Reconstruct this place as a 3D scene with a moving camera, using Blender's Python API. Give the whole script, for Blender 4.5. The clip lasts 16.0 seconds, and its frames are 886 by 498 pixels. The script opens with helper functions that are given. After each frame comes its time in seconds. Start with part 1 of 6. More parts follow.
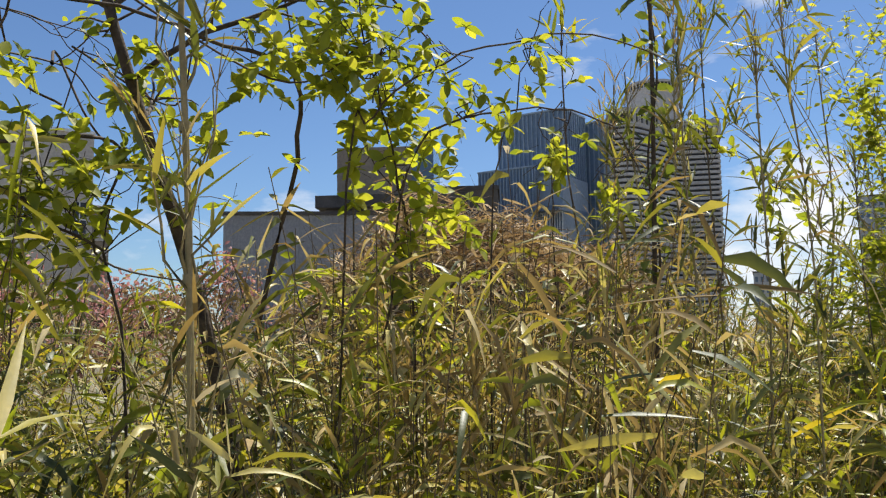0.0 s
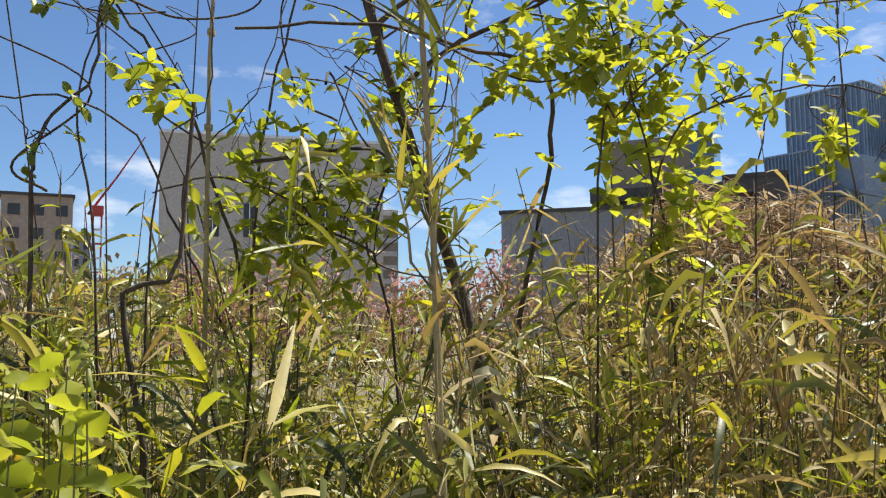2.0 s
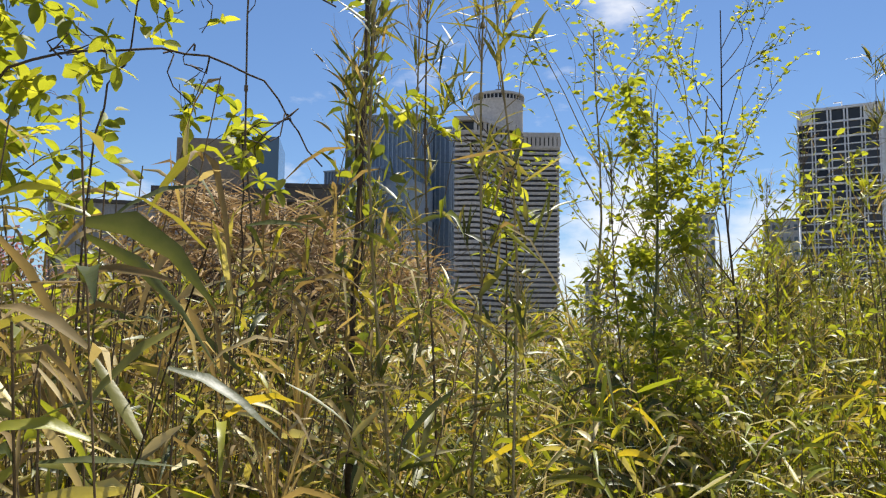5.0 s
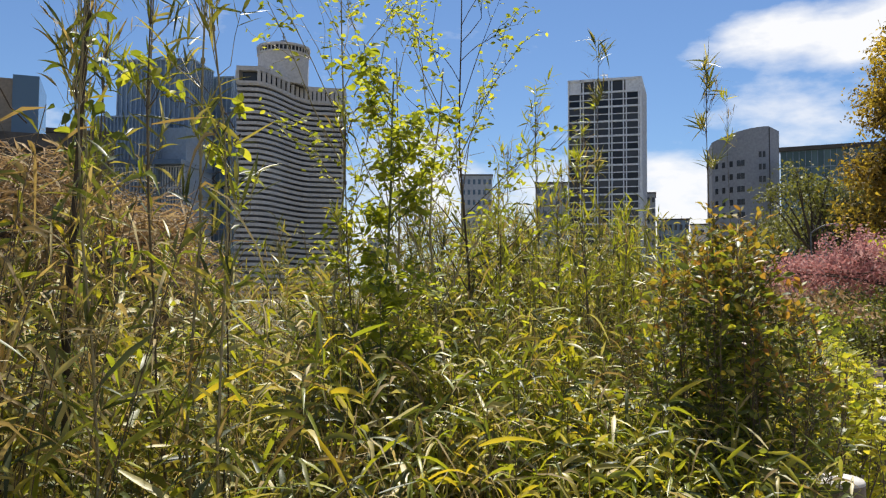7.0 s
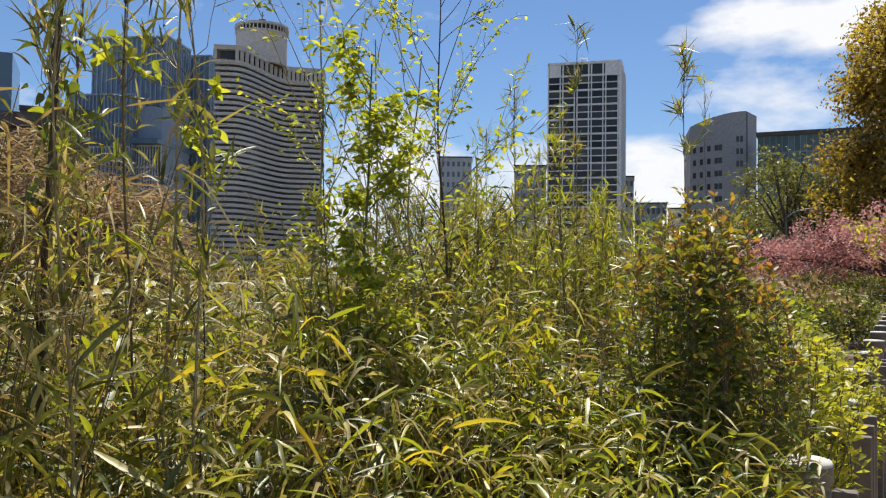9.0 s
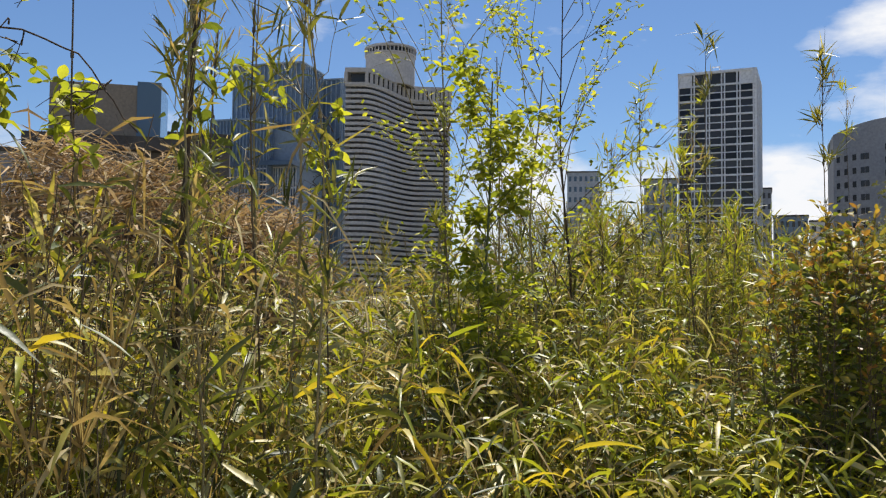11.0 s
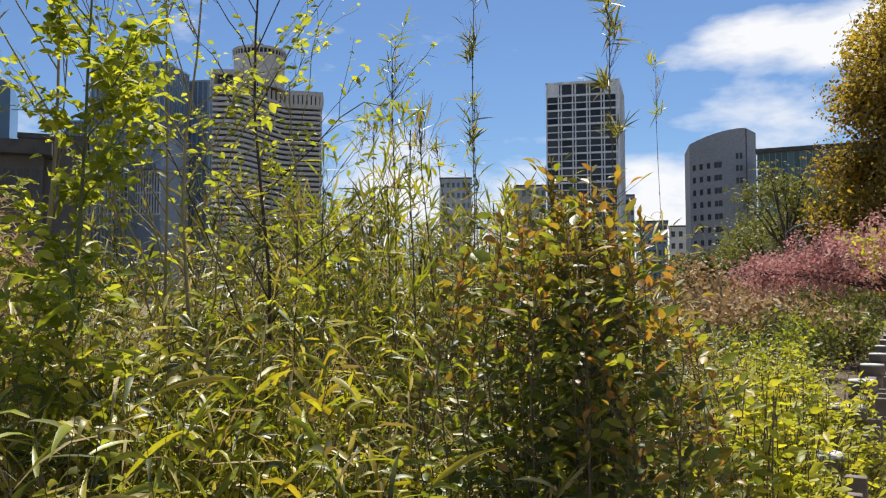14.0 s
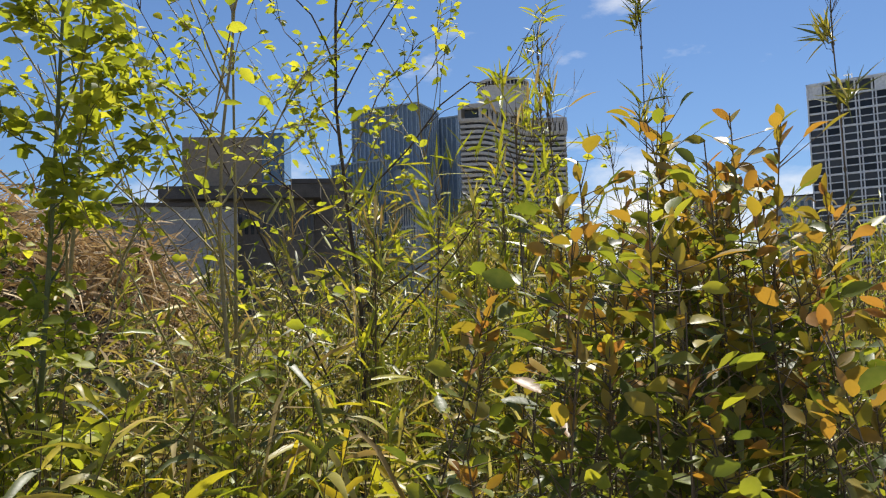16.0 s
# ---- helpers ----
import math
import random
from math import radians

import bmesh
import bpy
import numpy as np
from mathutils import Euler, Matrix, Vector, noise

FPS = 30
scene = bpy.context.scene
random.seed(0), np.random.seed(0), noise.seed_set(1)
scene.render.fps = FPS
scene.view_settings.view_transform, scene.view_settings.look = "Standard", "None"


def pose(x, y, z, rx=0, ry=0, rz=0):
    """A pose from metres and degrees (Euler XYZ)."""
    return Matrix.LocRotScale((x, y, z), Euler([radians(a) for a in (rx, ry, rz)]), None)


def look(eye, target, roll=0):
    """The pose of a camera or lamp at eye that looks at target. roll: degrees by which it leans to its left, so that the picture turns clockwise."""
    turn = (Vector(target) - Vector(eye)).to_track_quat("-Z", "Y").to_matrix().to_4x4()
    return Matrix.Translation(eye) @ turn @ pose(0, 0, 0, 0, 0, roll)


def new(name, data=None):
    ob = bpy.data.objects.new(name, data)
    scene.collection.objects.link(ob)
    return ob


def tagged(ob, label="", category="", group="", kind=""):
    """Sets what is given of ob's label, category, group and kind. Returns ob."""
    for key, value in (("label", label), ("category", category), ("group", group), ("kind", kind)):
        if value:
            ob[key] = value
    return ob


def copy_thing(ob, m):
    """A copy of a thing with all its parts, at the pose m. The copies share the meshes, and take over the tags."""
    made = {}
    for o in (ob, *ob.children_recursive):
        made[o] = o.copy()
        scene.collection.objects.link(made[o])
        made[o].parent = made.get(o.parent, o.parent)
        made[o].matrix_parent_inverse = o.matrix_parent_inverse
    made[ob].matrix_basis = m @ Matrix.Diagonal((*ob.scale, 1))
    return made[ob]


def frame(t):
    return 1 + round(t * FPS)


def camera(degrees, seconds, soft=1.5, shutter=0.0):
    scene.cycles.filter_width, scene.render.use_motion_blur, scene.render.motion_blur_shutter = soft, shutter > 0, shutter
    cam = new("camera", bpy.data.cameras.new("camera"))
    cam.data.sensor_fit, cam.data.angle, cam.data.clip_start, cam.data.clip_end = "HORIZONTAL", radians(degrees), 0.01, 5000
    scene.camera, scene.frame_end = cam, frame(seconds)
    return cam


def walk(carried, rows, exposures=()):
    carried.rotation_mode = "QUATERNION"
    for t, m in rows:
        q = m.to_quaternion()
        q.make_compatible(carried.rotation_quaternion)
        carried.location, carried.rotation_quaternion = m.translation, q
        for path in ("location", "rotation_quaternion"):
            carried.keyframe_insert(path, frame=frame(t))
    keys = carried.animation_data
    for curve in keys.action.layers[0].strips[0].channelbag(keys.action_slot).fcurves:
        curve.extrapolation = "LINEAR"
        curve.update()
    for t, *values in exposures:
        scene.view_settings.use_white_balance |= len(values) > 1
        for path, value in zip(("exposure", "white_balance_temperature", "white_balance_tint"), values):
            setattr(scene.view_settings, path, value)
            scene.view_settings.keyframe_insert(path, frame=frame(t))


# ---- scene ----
# ---------------------------------------------------------------- camera
cam = camera(54.8, 16.0, soft=1.2)
PATH = [
    (0, look((0.197, 0.177, 1.506), (-1.433, 1.318, 1.705), -0.8)),
    (0.5, look((0.2, 0.2, 1.508), (-1.584, 1.082, 1.705), 0.3)),
    (1, look((0.206, 0.216, 1.511), (-1.65, 0.936, 1.702), -0.0)),
    (1.5, look((0.211, 0.216, 1.51), (-1.682, 0.83, 1.705), -0.3)),
    (2, look((0.214, 0.218, 1.509), (-1.694, 0.784, 1.706), -0.6)),
    (2.5, look((0.22, 0.225, 1.51), (-1.688, 0.791, 1.704), -0.4)),
    (3, look((0.244, 0.275, 1.512), (-1.641, 0.918, 1.691), -0.2)),
    (3.5, look((0.248, 0.35, 1.513), (-1.575, 1.157, 1.665), 0.5)),
    (4, look((0.178, 0.463, 1.494), (-1.508, 1.526, 1.656), 0.8)),
    (4.5, look((0.132, 0.558, 1.503), (-1.396, 1.834, 1.689), 0.6)),
    (5, look((0.173, 0.663, 1.511), (-1.223, 2.081, 1.712), 0.6)),
    (5.2, look((0.204, 0.702, 1.507), (-1.156, 2.154, 1.711), 0.7)),
    (7.3, look((0.432, 0.597, 1.497), (-0.527, 2.351, 1.581), 0.6)),
    (7.5, look((0.435, 0.596, 1.501), (-0.502, 2.362, 1.571), 0.8)),
    (8, look((0.45, 0.607, 1.499), (-0.442, 2.396, 1.557), 1.1)),
    (8.5, look((0.449, 0.604, 1.505), (-0.442, 2.394, 1.556), 0.9)),
    (9, look((0.432, 0.598, 1.5), (-0.527, 2.352, 1.563), 0.7)),
    (9.5, look((0.414, 0.591, 1.502), (-0.637, 2.29, 1.58), 0.7)),
    (9.7, look((0.413, 0.575, 1.508), (-0.673, 2.253, 1.588), 1.0)),
    (11.8, look((0.457, 0.76, 1.504), (-0.768, 2.337, 1.606), 0.3)),
    (12, look((0.438, 0.831, 1.505), (-0.742, 2.442, 1.612), 0.2)),
    (12.5, look((0.432, 1.049, 1.507), (-0.656, 2.723, 1.627), -0.5)),
    (13, look((0.5, 1.321, 1.513), (-0.545, 3.023, 1.622), -0.0)),
    (13.5, look((0.513, 1.596, 1.5), (-0.51, 3.311, 1.606), 0.2)),
    (14, look((0.462, 1.861, 1.509), (-0.501, 3.61, 1.622), -0.1)),
    (14.5, look((0.46, 2.132, 1.504), (-0.519, 3.872, 1.615), 0.3)),
    (15, look((0.443, 2.4, 1.521), (-0.664, 4.061, 1.637), 0.3)),
    (15.5, look((0.367, 2.58, 1.521), (-0.875, 4.141, 1.662), -0.8)),
    (16, look((0.34, 2.692, 1.541), (-1.083, 4.086, 1.72), -1.5)),
]
walk(cam, PATH, exposures=[(0.0, 0.66), (1.5, 0.90), (3.5, 0.88), (5.0, 0.74), (7.5, 0.62), (9.5, 0.62), (12.0, 0.56), (16.0, 0.64)])

# ---------------------------------------------------------------- light
SUN_AZ, SUN_EL = 22.0, 62.0          # degrees left of the fence line, above the horizon
world = bpy.data.worlds.new("sky")
scene.world = world
world.use_nodes = True
wt = world.node_tree
for n in list(wt.nodes):
    wt.nodes.remove(n)


def node(tree, kind, **sets):
    n = tree.nodes.new(kind)
    for k, v in sets.items():
        if k in n.inputs:
            n.inputs[k].default_value = v
    return n


def math_node(tree, op, a, b=None, clamp=False):
    n = tree.nodes.new("ShaderNodeMath")
    n.operation = op
    n.use_clamp = clamp
    for i, v in enumerate((a, b)):
        if v is None:
            continue
        if isinstance(v, (int, float)):
            n.inputs[i].default_value = v
        else:
            tree.links.new(v, n.inputs[i])
    return n.outputs[0]


def ramp(tree, fac, stops):
    n = tree.nodes.new("ShaderNodeValToRGB")
    els = n.color_ramp.elements
    while len(els) < len(stops):
        els.new(0.5)
    for e, (p, c) in zip(els, stops):
        e.position = p
        e.color = (*c, 1) if len(c) == 3 else c
    tree.links.new(fac, n.inputs[0])
    return n.outputs[0]


def mix_rgb(tree, fac, a, b, blend="MIX"):
    n = tree.nodes.new("ShaderNodeMix")
    n.data_type = "RGBA"
    n.blend_type = blend
    for i, v in ((0, fac), (6, a), (7, b)):
        if isinstance(v, (int, float)):
            n.inputs[i].default_value = v
        elif isinstance(v, tuple):
            n.inputs[i].default_value = (*v, 1) if len(v) == 3 else v
        else:
            tree.links.new(v, n.inputs[i])
    return n.outputs[2]


sky = wt.nodes.new("ShaderNodeTexSky")
sky.sky_type = "NISHITA"
sky.sun_disc = False
sky.sun_elevation = radians(SUN_EL)
sky.sun_rotation = radians(-SUN_AZ)
sky.air_density = 1.0
sky.dust_density = 0.25
sky.ozone_density = 3.0
geo = wt.nodes.new("ShaderNodeTexCoord")
sep = wt.nodes.new("ShaderNodeSeparateXYZ")
wt.links.new(geo.outputs["Generated"], sep.inputs[0])
X, Y, Z = sep.outputs
# clouds: low cumulus banks and a few high wisps, thicker towards the sun's side
mapc = wt.nodes.new("ShaderNodeMapping")
mapc.inputs["Scale"].default_value = (6.0, 6.0, 15.0)
mapc.inputs["Location"].default_value = (2.3, 0.4, 0.35)
wt.links.new(geo.outputs["Generated"], mapc.inputs[0])
nz = node(wt, "ShaderNodeTexNoise", Scale=1.0, Detail=9.0, Roughness=0.56)
wt.links.new(mapc.outputs[0], nz.inputs["Vector"])
low = math_node(wt, "SUBTRACT", 1.0, math_node(wt, "MULTIPLY", math_node(wt, "MAXIMUM", Z, 0.0), 4.4), True)
side = math_node(wt, "ADD", math_node(wt, "MULTIPLY", X, 1.3), 1.45, True)
amount = math_node(wt, "MULTIPLY", low, side)
bank = math_node(wt, "MULTIPLY", amount, 0.50)
# one long cloud low over the path's far end, a wisp beside it
for (ca, ce), (wa, we), much in (((0.0, 15.6), (12.0, 2.0), 0.36), ((-8.0, 18.0), (7.0, 4.0), 0.40), ((6.0, 10.5), (8.0, 3.2), 0.22), ((33.0, 21.0), (3.0, 1.5), 0.22)):
    az = math_node(wt, "ARCTAN2", math_node(wt, "MULTIPLY", X, -1.0), Y)
    da = math_node(wt, "DIVIDE", math_node(wt, "SUBTRACT", az, radians(ca)), radians(wa))
    de = math_node(wt, "DIVIDE", math_node(wt, "SUBTRACT", math_node(wt, "ARCSINE", Z), radians(ce)), radians(we))
    r2 = math_node(wt, "ADD", math_node(wt, "MULTIPLY", da, da), math_node(wt, "MULTIPLY", de, de))
    lump = math_node(wt, "MULTIPLY", math_node(wt, "SUBTRACT", 1.0, math_node(wt, "MULTIPLY", r2, 0.5), True), much)
    bank = math_node(wt, "MAXIMUM", bank, lump)
dens = math_node(wt, "ADD", nz.outputs["Fac"], bank)
mask = ramp(wt, dens, [(0.60, (0, 0, 0)), (0.84, (1, 1, 1))])
sky_tint = mix_rgb(wt, 1.0, sky.outputs[0], (0.82, 0.97, 1.16), "MULTIPLY")
cloudy = mix_rgb(wt, mask, sky_tint, (10.5, 10.6, 10.9))
bg = node(wt, "ShaderNodeBackground", Strength=0.060)
wt.links.new(cloudy, bg.inputs[0])
wo = wt.nodes.new("ShaderNodeOutputWorld")
wt.links.new(bg.outputs[0], wo.inputs[0])

sun_data = bpy.data.lights.new("sun", "SUN")
sun_data.energy = 5.0
sun_data.angle = radians(0.55)
sun_data.color = (1.0, 0.955, 0.88)
sun = new("sun", sun_data)
sa, se = radians(SUN_AZ), radians(SUN_EL)
sun_dir = Vector((-math.sin(sa) * math.cos(se), math.cos(sa) * math.cos(se), math.sin(se)))
sun.matrix_world = look(sun_dir * 60, (0, 0, 0))

# ---------------------------------------------------------------- materials


def material(name, rough=0.6, metal=0.0, spec=0.5):
    m = bpy.data.materials.new(name)
    m.use_nodes = True
    t = m.node_tree
    b = t.nodes["Principled BSDF"]
    b.inputs["Roughness"].default_value = rough
    b.inputs["Metallic"].default_value = metal
    b.inputs["Specular IOR Level"].default_value = spec
    return m, t, b


def noise_fac(t, scale, detail=5.0, rough=0.55, stretch=None):
    tc = t.nodes.new("ShaderNodeTexCoord")
    n = node(t, "ShaderNodeTexNoise", Scale=scale, Detail=detail, Roughness=rough)
    if stretch:
        mp = t.nodes.new("ShaderNodeMapping")
        mp.inputs["Scale"].default_value = stretch
        t.links.new(tc.outputs["Object"], mp.inputs[0])
        t.links.new(mp.outputs[0], n.inputs["Vector"])
    else:
        t.links.new(tc.outputs["Object"], n.inputs["Vector"])
    return n.outputs["Fac"]


def bump(t, b, fac, strength=0.3, dist=0.01):
    n = node(t, "ShaderNodeBump", Strength=strength, Distance=dist)
    t.links.new(fac, n.inputs["Height"])
    t.links.new(n.outputs[0], b.inputs["Normal"])


def leaf_material(name, stops, through_amount=0.45, rough=0.42, grain=60.0, spec=0.5, glow=(1.25, 1.2, 0.45)):
    """Thin leaf: every leaf its own shade, streaks and blotches, light passing through."""
    m, t, b = material(name, rough, 0.0, spec)
    g = t.nodes.new("ShaderNodeNewGeometry")
    col = ramp(t, g.outputs["Random Per Island"], stops)
    blot = ramp(t, noise_fac(t, grain * 0.16), [(0.35, (0.72, 0.74, 0.70)), (0.68, (1.12, 1.10, 1.0))])
    col = mix_rgb(t, 1.0, col, blot, "MULTIPLY")
    fine = noise_fac(t, grain * 2.0, 3.0)
    col = mix_rgb(t, math_node(t, "MULTIPLY", fine, 0.35), col, (0.30, 0.27, 0.12))
    t.links.new(col, b.inputs["Base Color"])
    bump(t, b, fine, 0.25, 0.002)
    tr = t.nodes.new("ShaderNodeBsdfTranslucent")
    t.links.new(mix_rgb(t, 1.0, col, glow, "MULTIPLY"), tr.inputs[0])
    mx = t.nodes.new("ShaderNodeMixShader")
    mx.inputs[0].default_value = through_amount
    t.links.new(b.outputs[0], mx.inputs[1])
    t.links.new(tr.outputs[0], mx.inputs[2])
    t.links.new(mx.outputs[0], t.nodes["Material Output"].inputs[0])
    return m


def plain(name, c1, c2, scale=6.0, rough=0.7, bumps=0.2, dist=0.005, fine=80.0, metal=0.0, stretch=None, spec=0.4):
    m, t, b = material(name, rough, metal, spec)
    a = noise_fac(t, scale, 6.0, 0.6, stretch)
    col = ramp(t, a, [(0.30, c1), (0.70, c2)])
    f = noise_fac(t, fine, 4.0)
    col = mix_rgb(t, 1.0, col, ramp(t, f, [(0.3, (0.82, 0.82, 0.82)), (0.7, (1.12, 1.12, 1.12))]), "MULTIPLY")
    t.links.new(col, b.inputs["Base Color"])
    bump(t, b, f, bumps, dist)
    return m


def glassy(name, c1, c2, scale=0.15, rough=0.15, spec=0.3):
    """Window glass of a far building, with blinds and dim rooms behind it that differ pane by pane."""
    m, t, b = material(name, rough, 0.0, spec)
    g = t.nodes.new("ShaderNodeNewGeometry")
    col = ramp(t, g.outputs["Random Per Island"], [(0.1, c1), (0.9, c2)])
    t.links.new(col, b.inputs["Base Color"])
    return m


BAMBOO = leaf_material("bamboo_leaf", [(0.0, (0.034, 0.060, 0.012)), (0.30, (0.075, 0.105, 0.018)), (0.52, (0.20, 0.205, 0.032)),
                                       (0.69, (0.42, 0.36, 0.075)), (0.85, (0.59, 0.49, 0.17)), (1.0, (0.72, 0.63, 0.38))], 0.33, 0.46, 60, 0.45)
BAMBOO_YOUNG = leaf_material("young_bamboo_leaf", [(0.0, (0.22, 0.28, 0.022)), (0.5, (0.38, 0.41, 0.032)), (0.85, (0.54, 0.48, 0.045)),
                                                   (1.0, (0.66, 0.47, 0.05))], 0.46, 0.40, 60, 0.5)
FRESH = leaf_material("fresh_leaf", [(0.0, (0.17, 0.23, 0.024)), (0.5, (0.38, 0.43, 0.045)), (1.0, (0.60, 0.58, 0.09))], 0.60, 0.5, 60, 0.3)
VINE_LEAF = leaf_material("vine_leaf", [(0.0, (0.07, 0.12, 0.02)), (0.5, (0.17, 0.23, 0.03)), (1.0, (0.36, 0.40, 0.045))], 0.45, 0.45, 60, 0.4)
SHRUB_LEAF = leaf_material("glossy_shrub_leaf", [(0.0, (0.05, 0.09, 0.016)), (0.5, (0.12, 0.17, 0.024)), (0.80, (0.28, 0.31, 0.038)), (1.0, (0.44, 0.43, 0.05))], 0.52, 0.42, 60, 0.4)
SHRUB_YOUNG = leaf_material("copper_shrub_leaf", [(0.0, (0.24, 0.25, 0.035)), (0.45, (0.37, 0.31, 0.05)), (0.78, (0.41, 0.25, 0.06)), (1.0, (0.44, 0.205, 0.08))], 0.45, 0.42, 60, 0.4, (1.25, 1.0, 0.4))
GOLD_LEAF = leaf_material("golden_leaf", [(0.0, (0.28, 0.32, 0.035)), (0.6, (0.48, 0.49, 0.05)), (1.0, (0.62, 0.52, 0.08))], 0.55, 0.45, 60, 0.35)
DRY = leaf_material("dry_grass", [(0.0, (0.24, 0.16, 0.07)), (0.45, (0.42, 0.30, 0.14)), (0.8, (0.60, 0.46, 0.21)), (1.0, (0.72, 0.60, 0.36))], 0.36, 0.7, 60, 0.25, (1.1, 0.98, 0.6))
RUST = leaf_material("rusty_dead_leaf", [(0.0, (0.30, 0.19, 0.11)), (0.5, (0.50, 0.34, 0.20)), (1.0, (0.72, 0.56, 0.37))], 0.25, 0.75, 60, 0.2, (1.0, 0.9, 0.7))
PINK = leaf_material("pink_blossom", [(0.0, (0.40, 0.14, 0.16)), (0.5, (0.60, 0.27, 0.29)), (1.0, (0.78, 0.50, 0.50))], 0.4, 0.7, 30, 0.2, (1.0, 0.9, 0.9))
OCHRE = leaf_material("ochre_leaf", [(0.0, (0.15, 0.105, 0.022)), (0.5, (0.34, 0.23, 0.042)), (1.0, (0.58, 0.40, 0.085))], 0.5, 0.6)
RED_LEAF = leaf_material("red_hedge_leaf", [(0.0, (0.16, 0.02, 0.02)), (0.6, (0.32, 0.04, 0.035)), (1.0, (0.45, 0.10, 0.07))], 0.3, 0.5)
FAR_GREEN = leaf_material("far_tree_leaf", [(0.0, (0.05, 0.055, 0.022)), (0.5, (0.095, 0.10, 0.035)), (1.0, (0.17, 0.165, 0.055))], 0.35, 0.6)
SPRING_HAZE = leaf_material("spring_tree_leaf", [(0.0, (0.10, 0.11, 0.04)), (0.5, (0.18, 0.19, 0.06)), (1.0, (0.27, 0.28, 0.09))], 0.35, 0.6)
MAUVE = leaf_material("bare_twig_haze", [(0.0, (0.20, 0.14, 0.11)), (0.6, (0.30, 0.21, 0.16)), (1.0, (0.40, 0.29, 0.22))], 0.15, 0.8)
CANE = plain("bamboo_cane", (0.20, 0.16, 0.07), (0.36, 0.30, 0.15), 14.0, 0.5, 0.2, 0.002, 160.0)
DARK_CANE = plain("weathered_cane", (0.07, 0.05, 0.03), (0.17, 0.125, 0.07), 18.0, 0.6, 0.3, 0.002, 160.0)
GREEN_CANE = plain("green_stem", (0.07, 0.09, 0.025), (0.15, 0.16, 0.05), 18.0, 0.5, 0.2, 0.002, 160.0)
BARK = plain("dark_bark", (0.035, 0.025, 0.018), (0.11, 0.08, 0.055), 30.0, 0.85, 0.6, 0.004, 120.0)
SOIL = plain("leaf_litter_soil", (0.06, 0.042, 0.026), (0.16, 0.115, 0.07), 5.0, 0.95, 0.8, 0.03, 45.0)
CONCRETE = plain("post_concrete", (0.13, 0.105, 0.085), (0.21, 0.175, 0.14), 9.0, 0.85, 0.35, 0.003, 140.0)
# paler than post_concrete: on the post caps it paints in the sunlight
CAP_CONCRETE = plain("cap_concrete", (0.42, 0.39, 0.35), (0.58, 0.55, 0.50), 12.0, 0.85, 0.3, 0.002, 160.0)
RUSTY_STEEL = plain("rusty_steel", (0.05, 0.03, 0.02), (0.14, 0.075, 0.045), 20.0, 0.7, 0.3, 0.002, 90.0, 0.3)
PAVER = plain("paver", (0.30, 0.25, 0.185), (0.40, 0.335, 0.25), 7.0, 0.9, 0.4, 0.003, 150.0)
GROUT = plain("sandy_joint", (0.13, 0.11, 0.085), (0.22, 0.19, 0.15), 8.0, 0.95, 0.4, 0.004, 90.0)
BEIGE_WALL = plain("beige_facade", (0.52, 0.47, 0.40), (0.58, 0.53, 0.46), 0.06, 0.85, 0.1, 0.02, 1.5)
BROWN_WALL = plain("brown_facade", (0.25, 0.21, 0.16), (0.30, 0.25, 0.19), 0.06, 0.8, 0.1, 0.02, 1.5)
DARK_WALL = plain("dark_facade", (0.11, 0.10, 0.09), (0.16, 0.145, 0.13), 0.06, 0.8, 0.1, 0.02, 1.5)
GREY_WALL = plain("grey_facade", (0.31, 0.32, 0.34), (0.36, 0.37, 0.39), 0.06, 0.85, 0.1, 0.02, 1.5)
PALE_BAND = plain("pale_balcony_band", (0.50, 0.48, 0.455), (0.60, 0.58, 0.555), 0.08, 0.8, 0.1, 0.02, 1.5)
# aerial haze is painted in: a paler, bluer wall for the farthest blocks
HAZE_TINT_WALL = plain("haze_tinted_facade", (0.50, 0.53, 0.56), (0.56, 0.59, 0.62), 0.06, 0.85, 0.05, 0.02, 1.5)
# near-white with a little blue mixed in as distance haze
MULLION = plain("pale_mullion", (0.76, 0.78, 0.80), (0.84, 0.86, 0.88), 0.1, 0.7, 0.1, 0.02, 1.5)
BLUE_PANEL = plain("blue_facade", (0.13, 0.20, 0.29), (0.17, 0.25, 0.34), 0.05, 0.35, 0.05, 0.02, 1.2, 0.0, None, 0.6)
BLUE_RIB = plain("blue_rib", (0.30, 0.38, 0.46), (0.36, 0.44, 0.52), 0.05, 0.4, 0.05, 0.02, 1.2)
ROOF_DARK = plain("dark_roof", (0.06, 0.055, 0.05), (0.11, 0.10, 0.09), 0.3, 0.8, 0.2, 0.03, 3.0)
GLASS_DARK = glassy("dark_window", (0.015, 0.017, 0.02), (0.07, 0.075, 0.08))
GLASS_TEAL = glassy("teal_window", (0.05, 0.10, 0.11), (0.10, 0.17, 0.18))
GLASS_OFFICE = glassy("office_window", (0.010, 0.012, 0.016), (0.07, 0.075, 0.085))
WARM_WALL = plain("warm_brown_facade", (0.38, 0.29, 0.22), (0.44, 0.345, 0.265), 0.06, 0.85, 0.1, 0.02, 1.5)
GLASS_BLUE = glassy("blue_window", (0.05, 0.10, 0.16), (0.16, 0.24, 0.32))
CRANE_RED = plain("crane_red", (0.45, 0.05, 0.04), (0.55, 0.08, 0.06), 1.0, 0.6)
WHITE_PAINT = plain("white_paint", (0.70, 0.69, 0.67), (0.78, 0.77, 0.75), 1.0, 0.6)
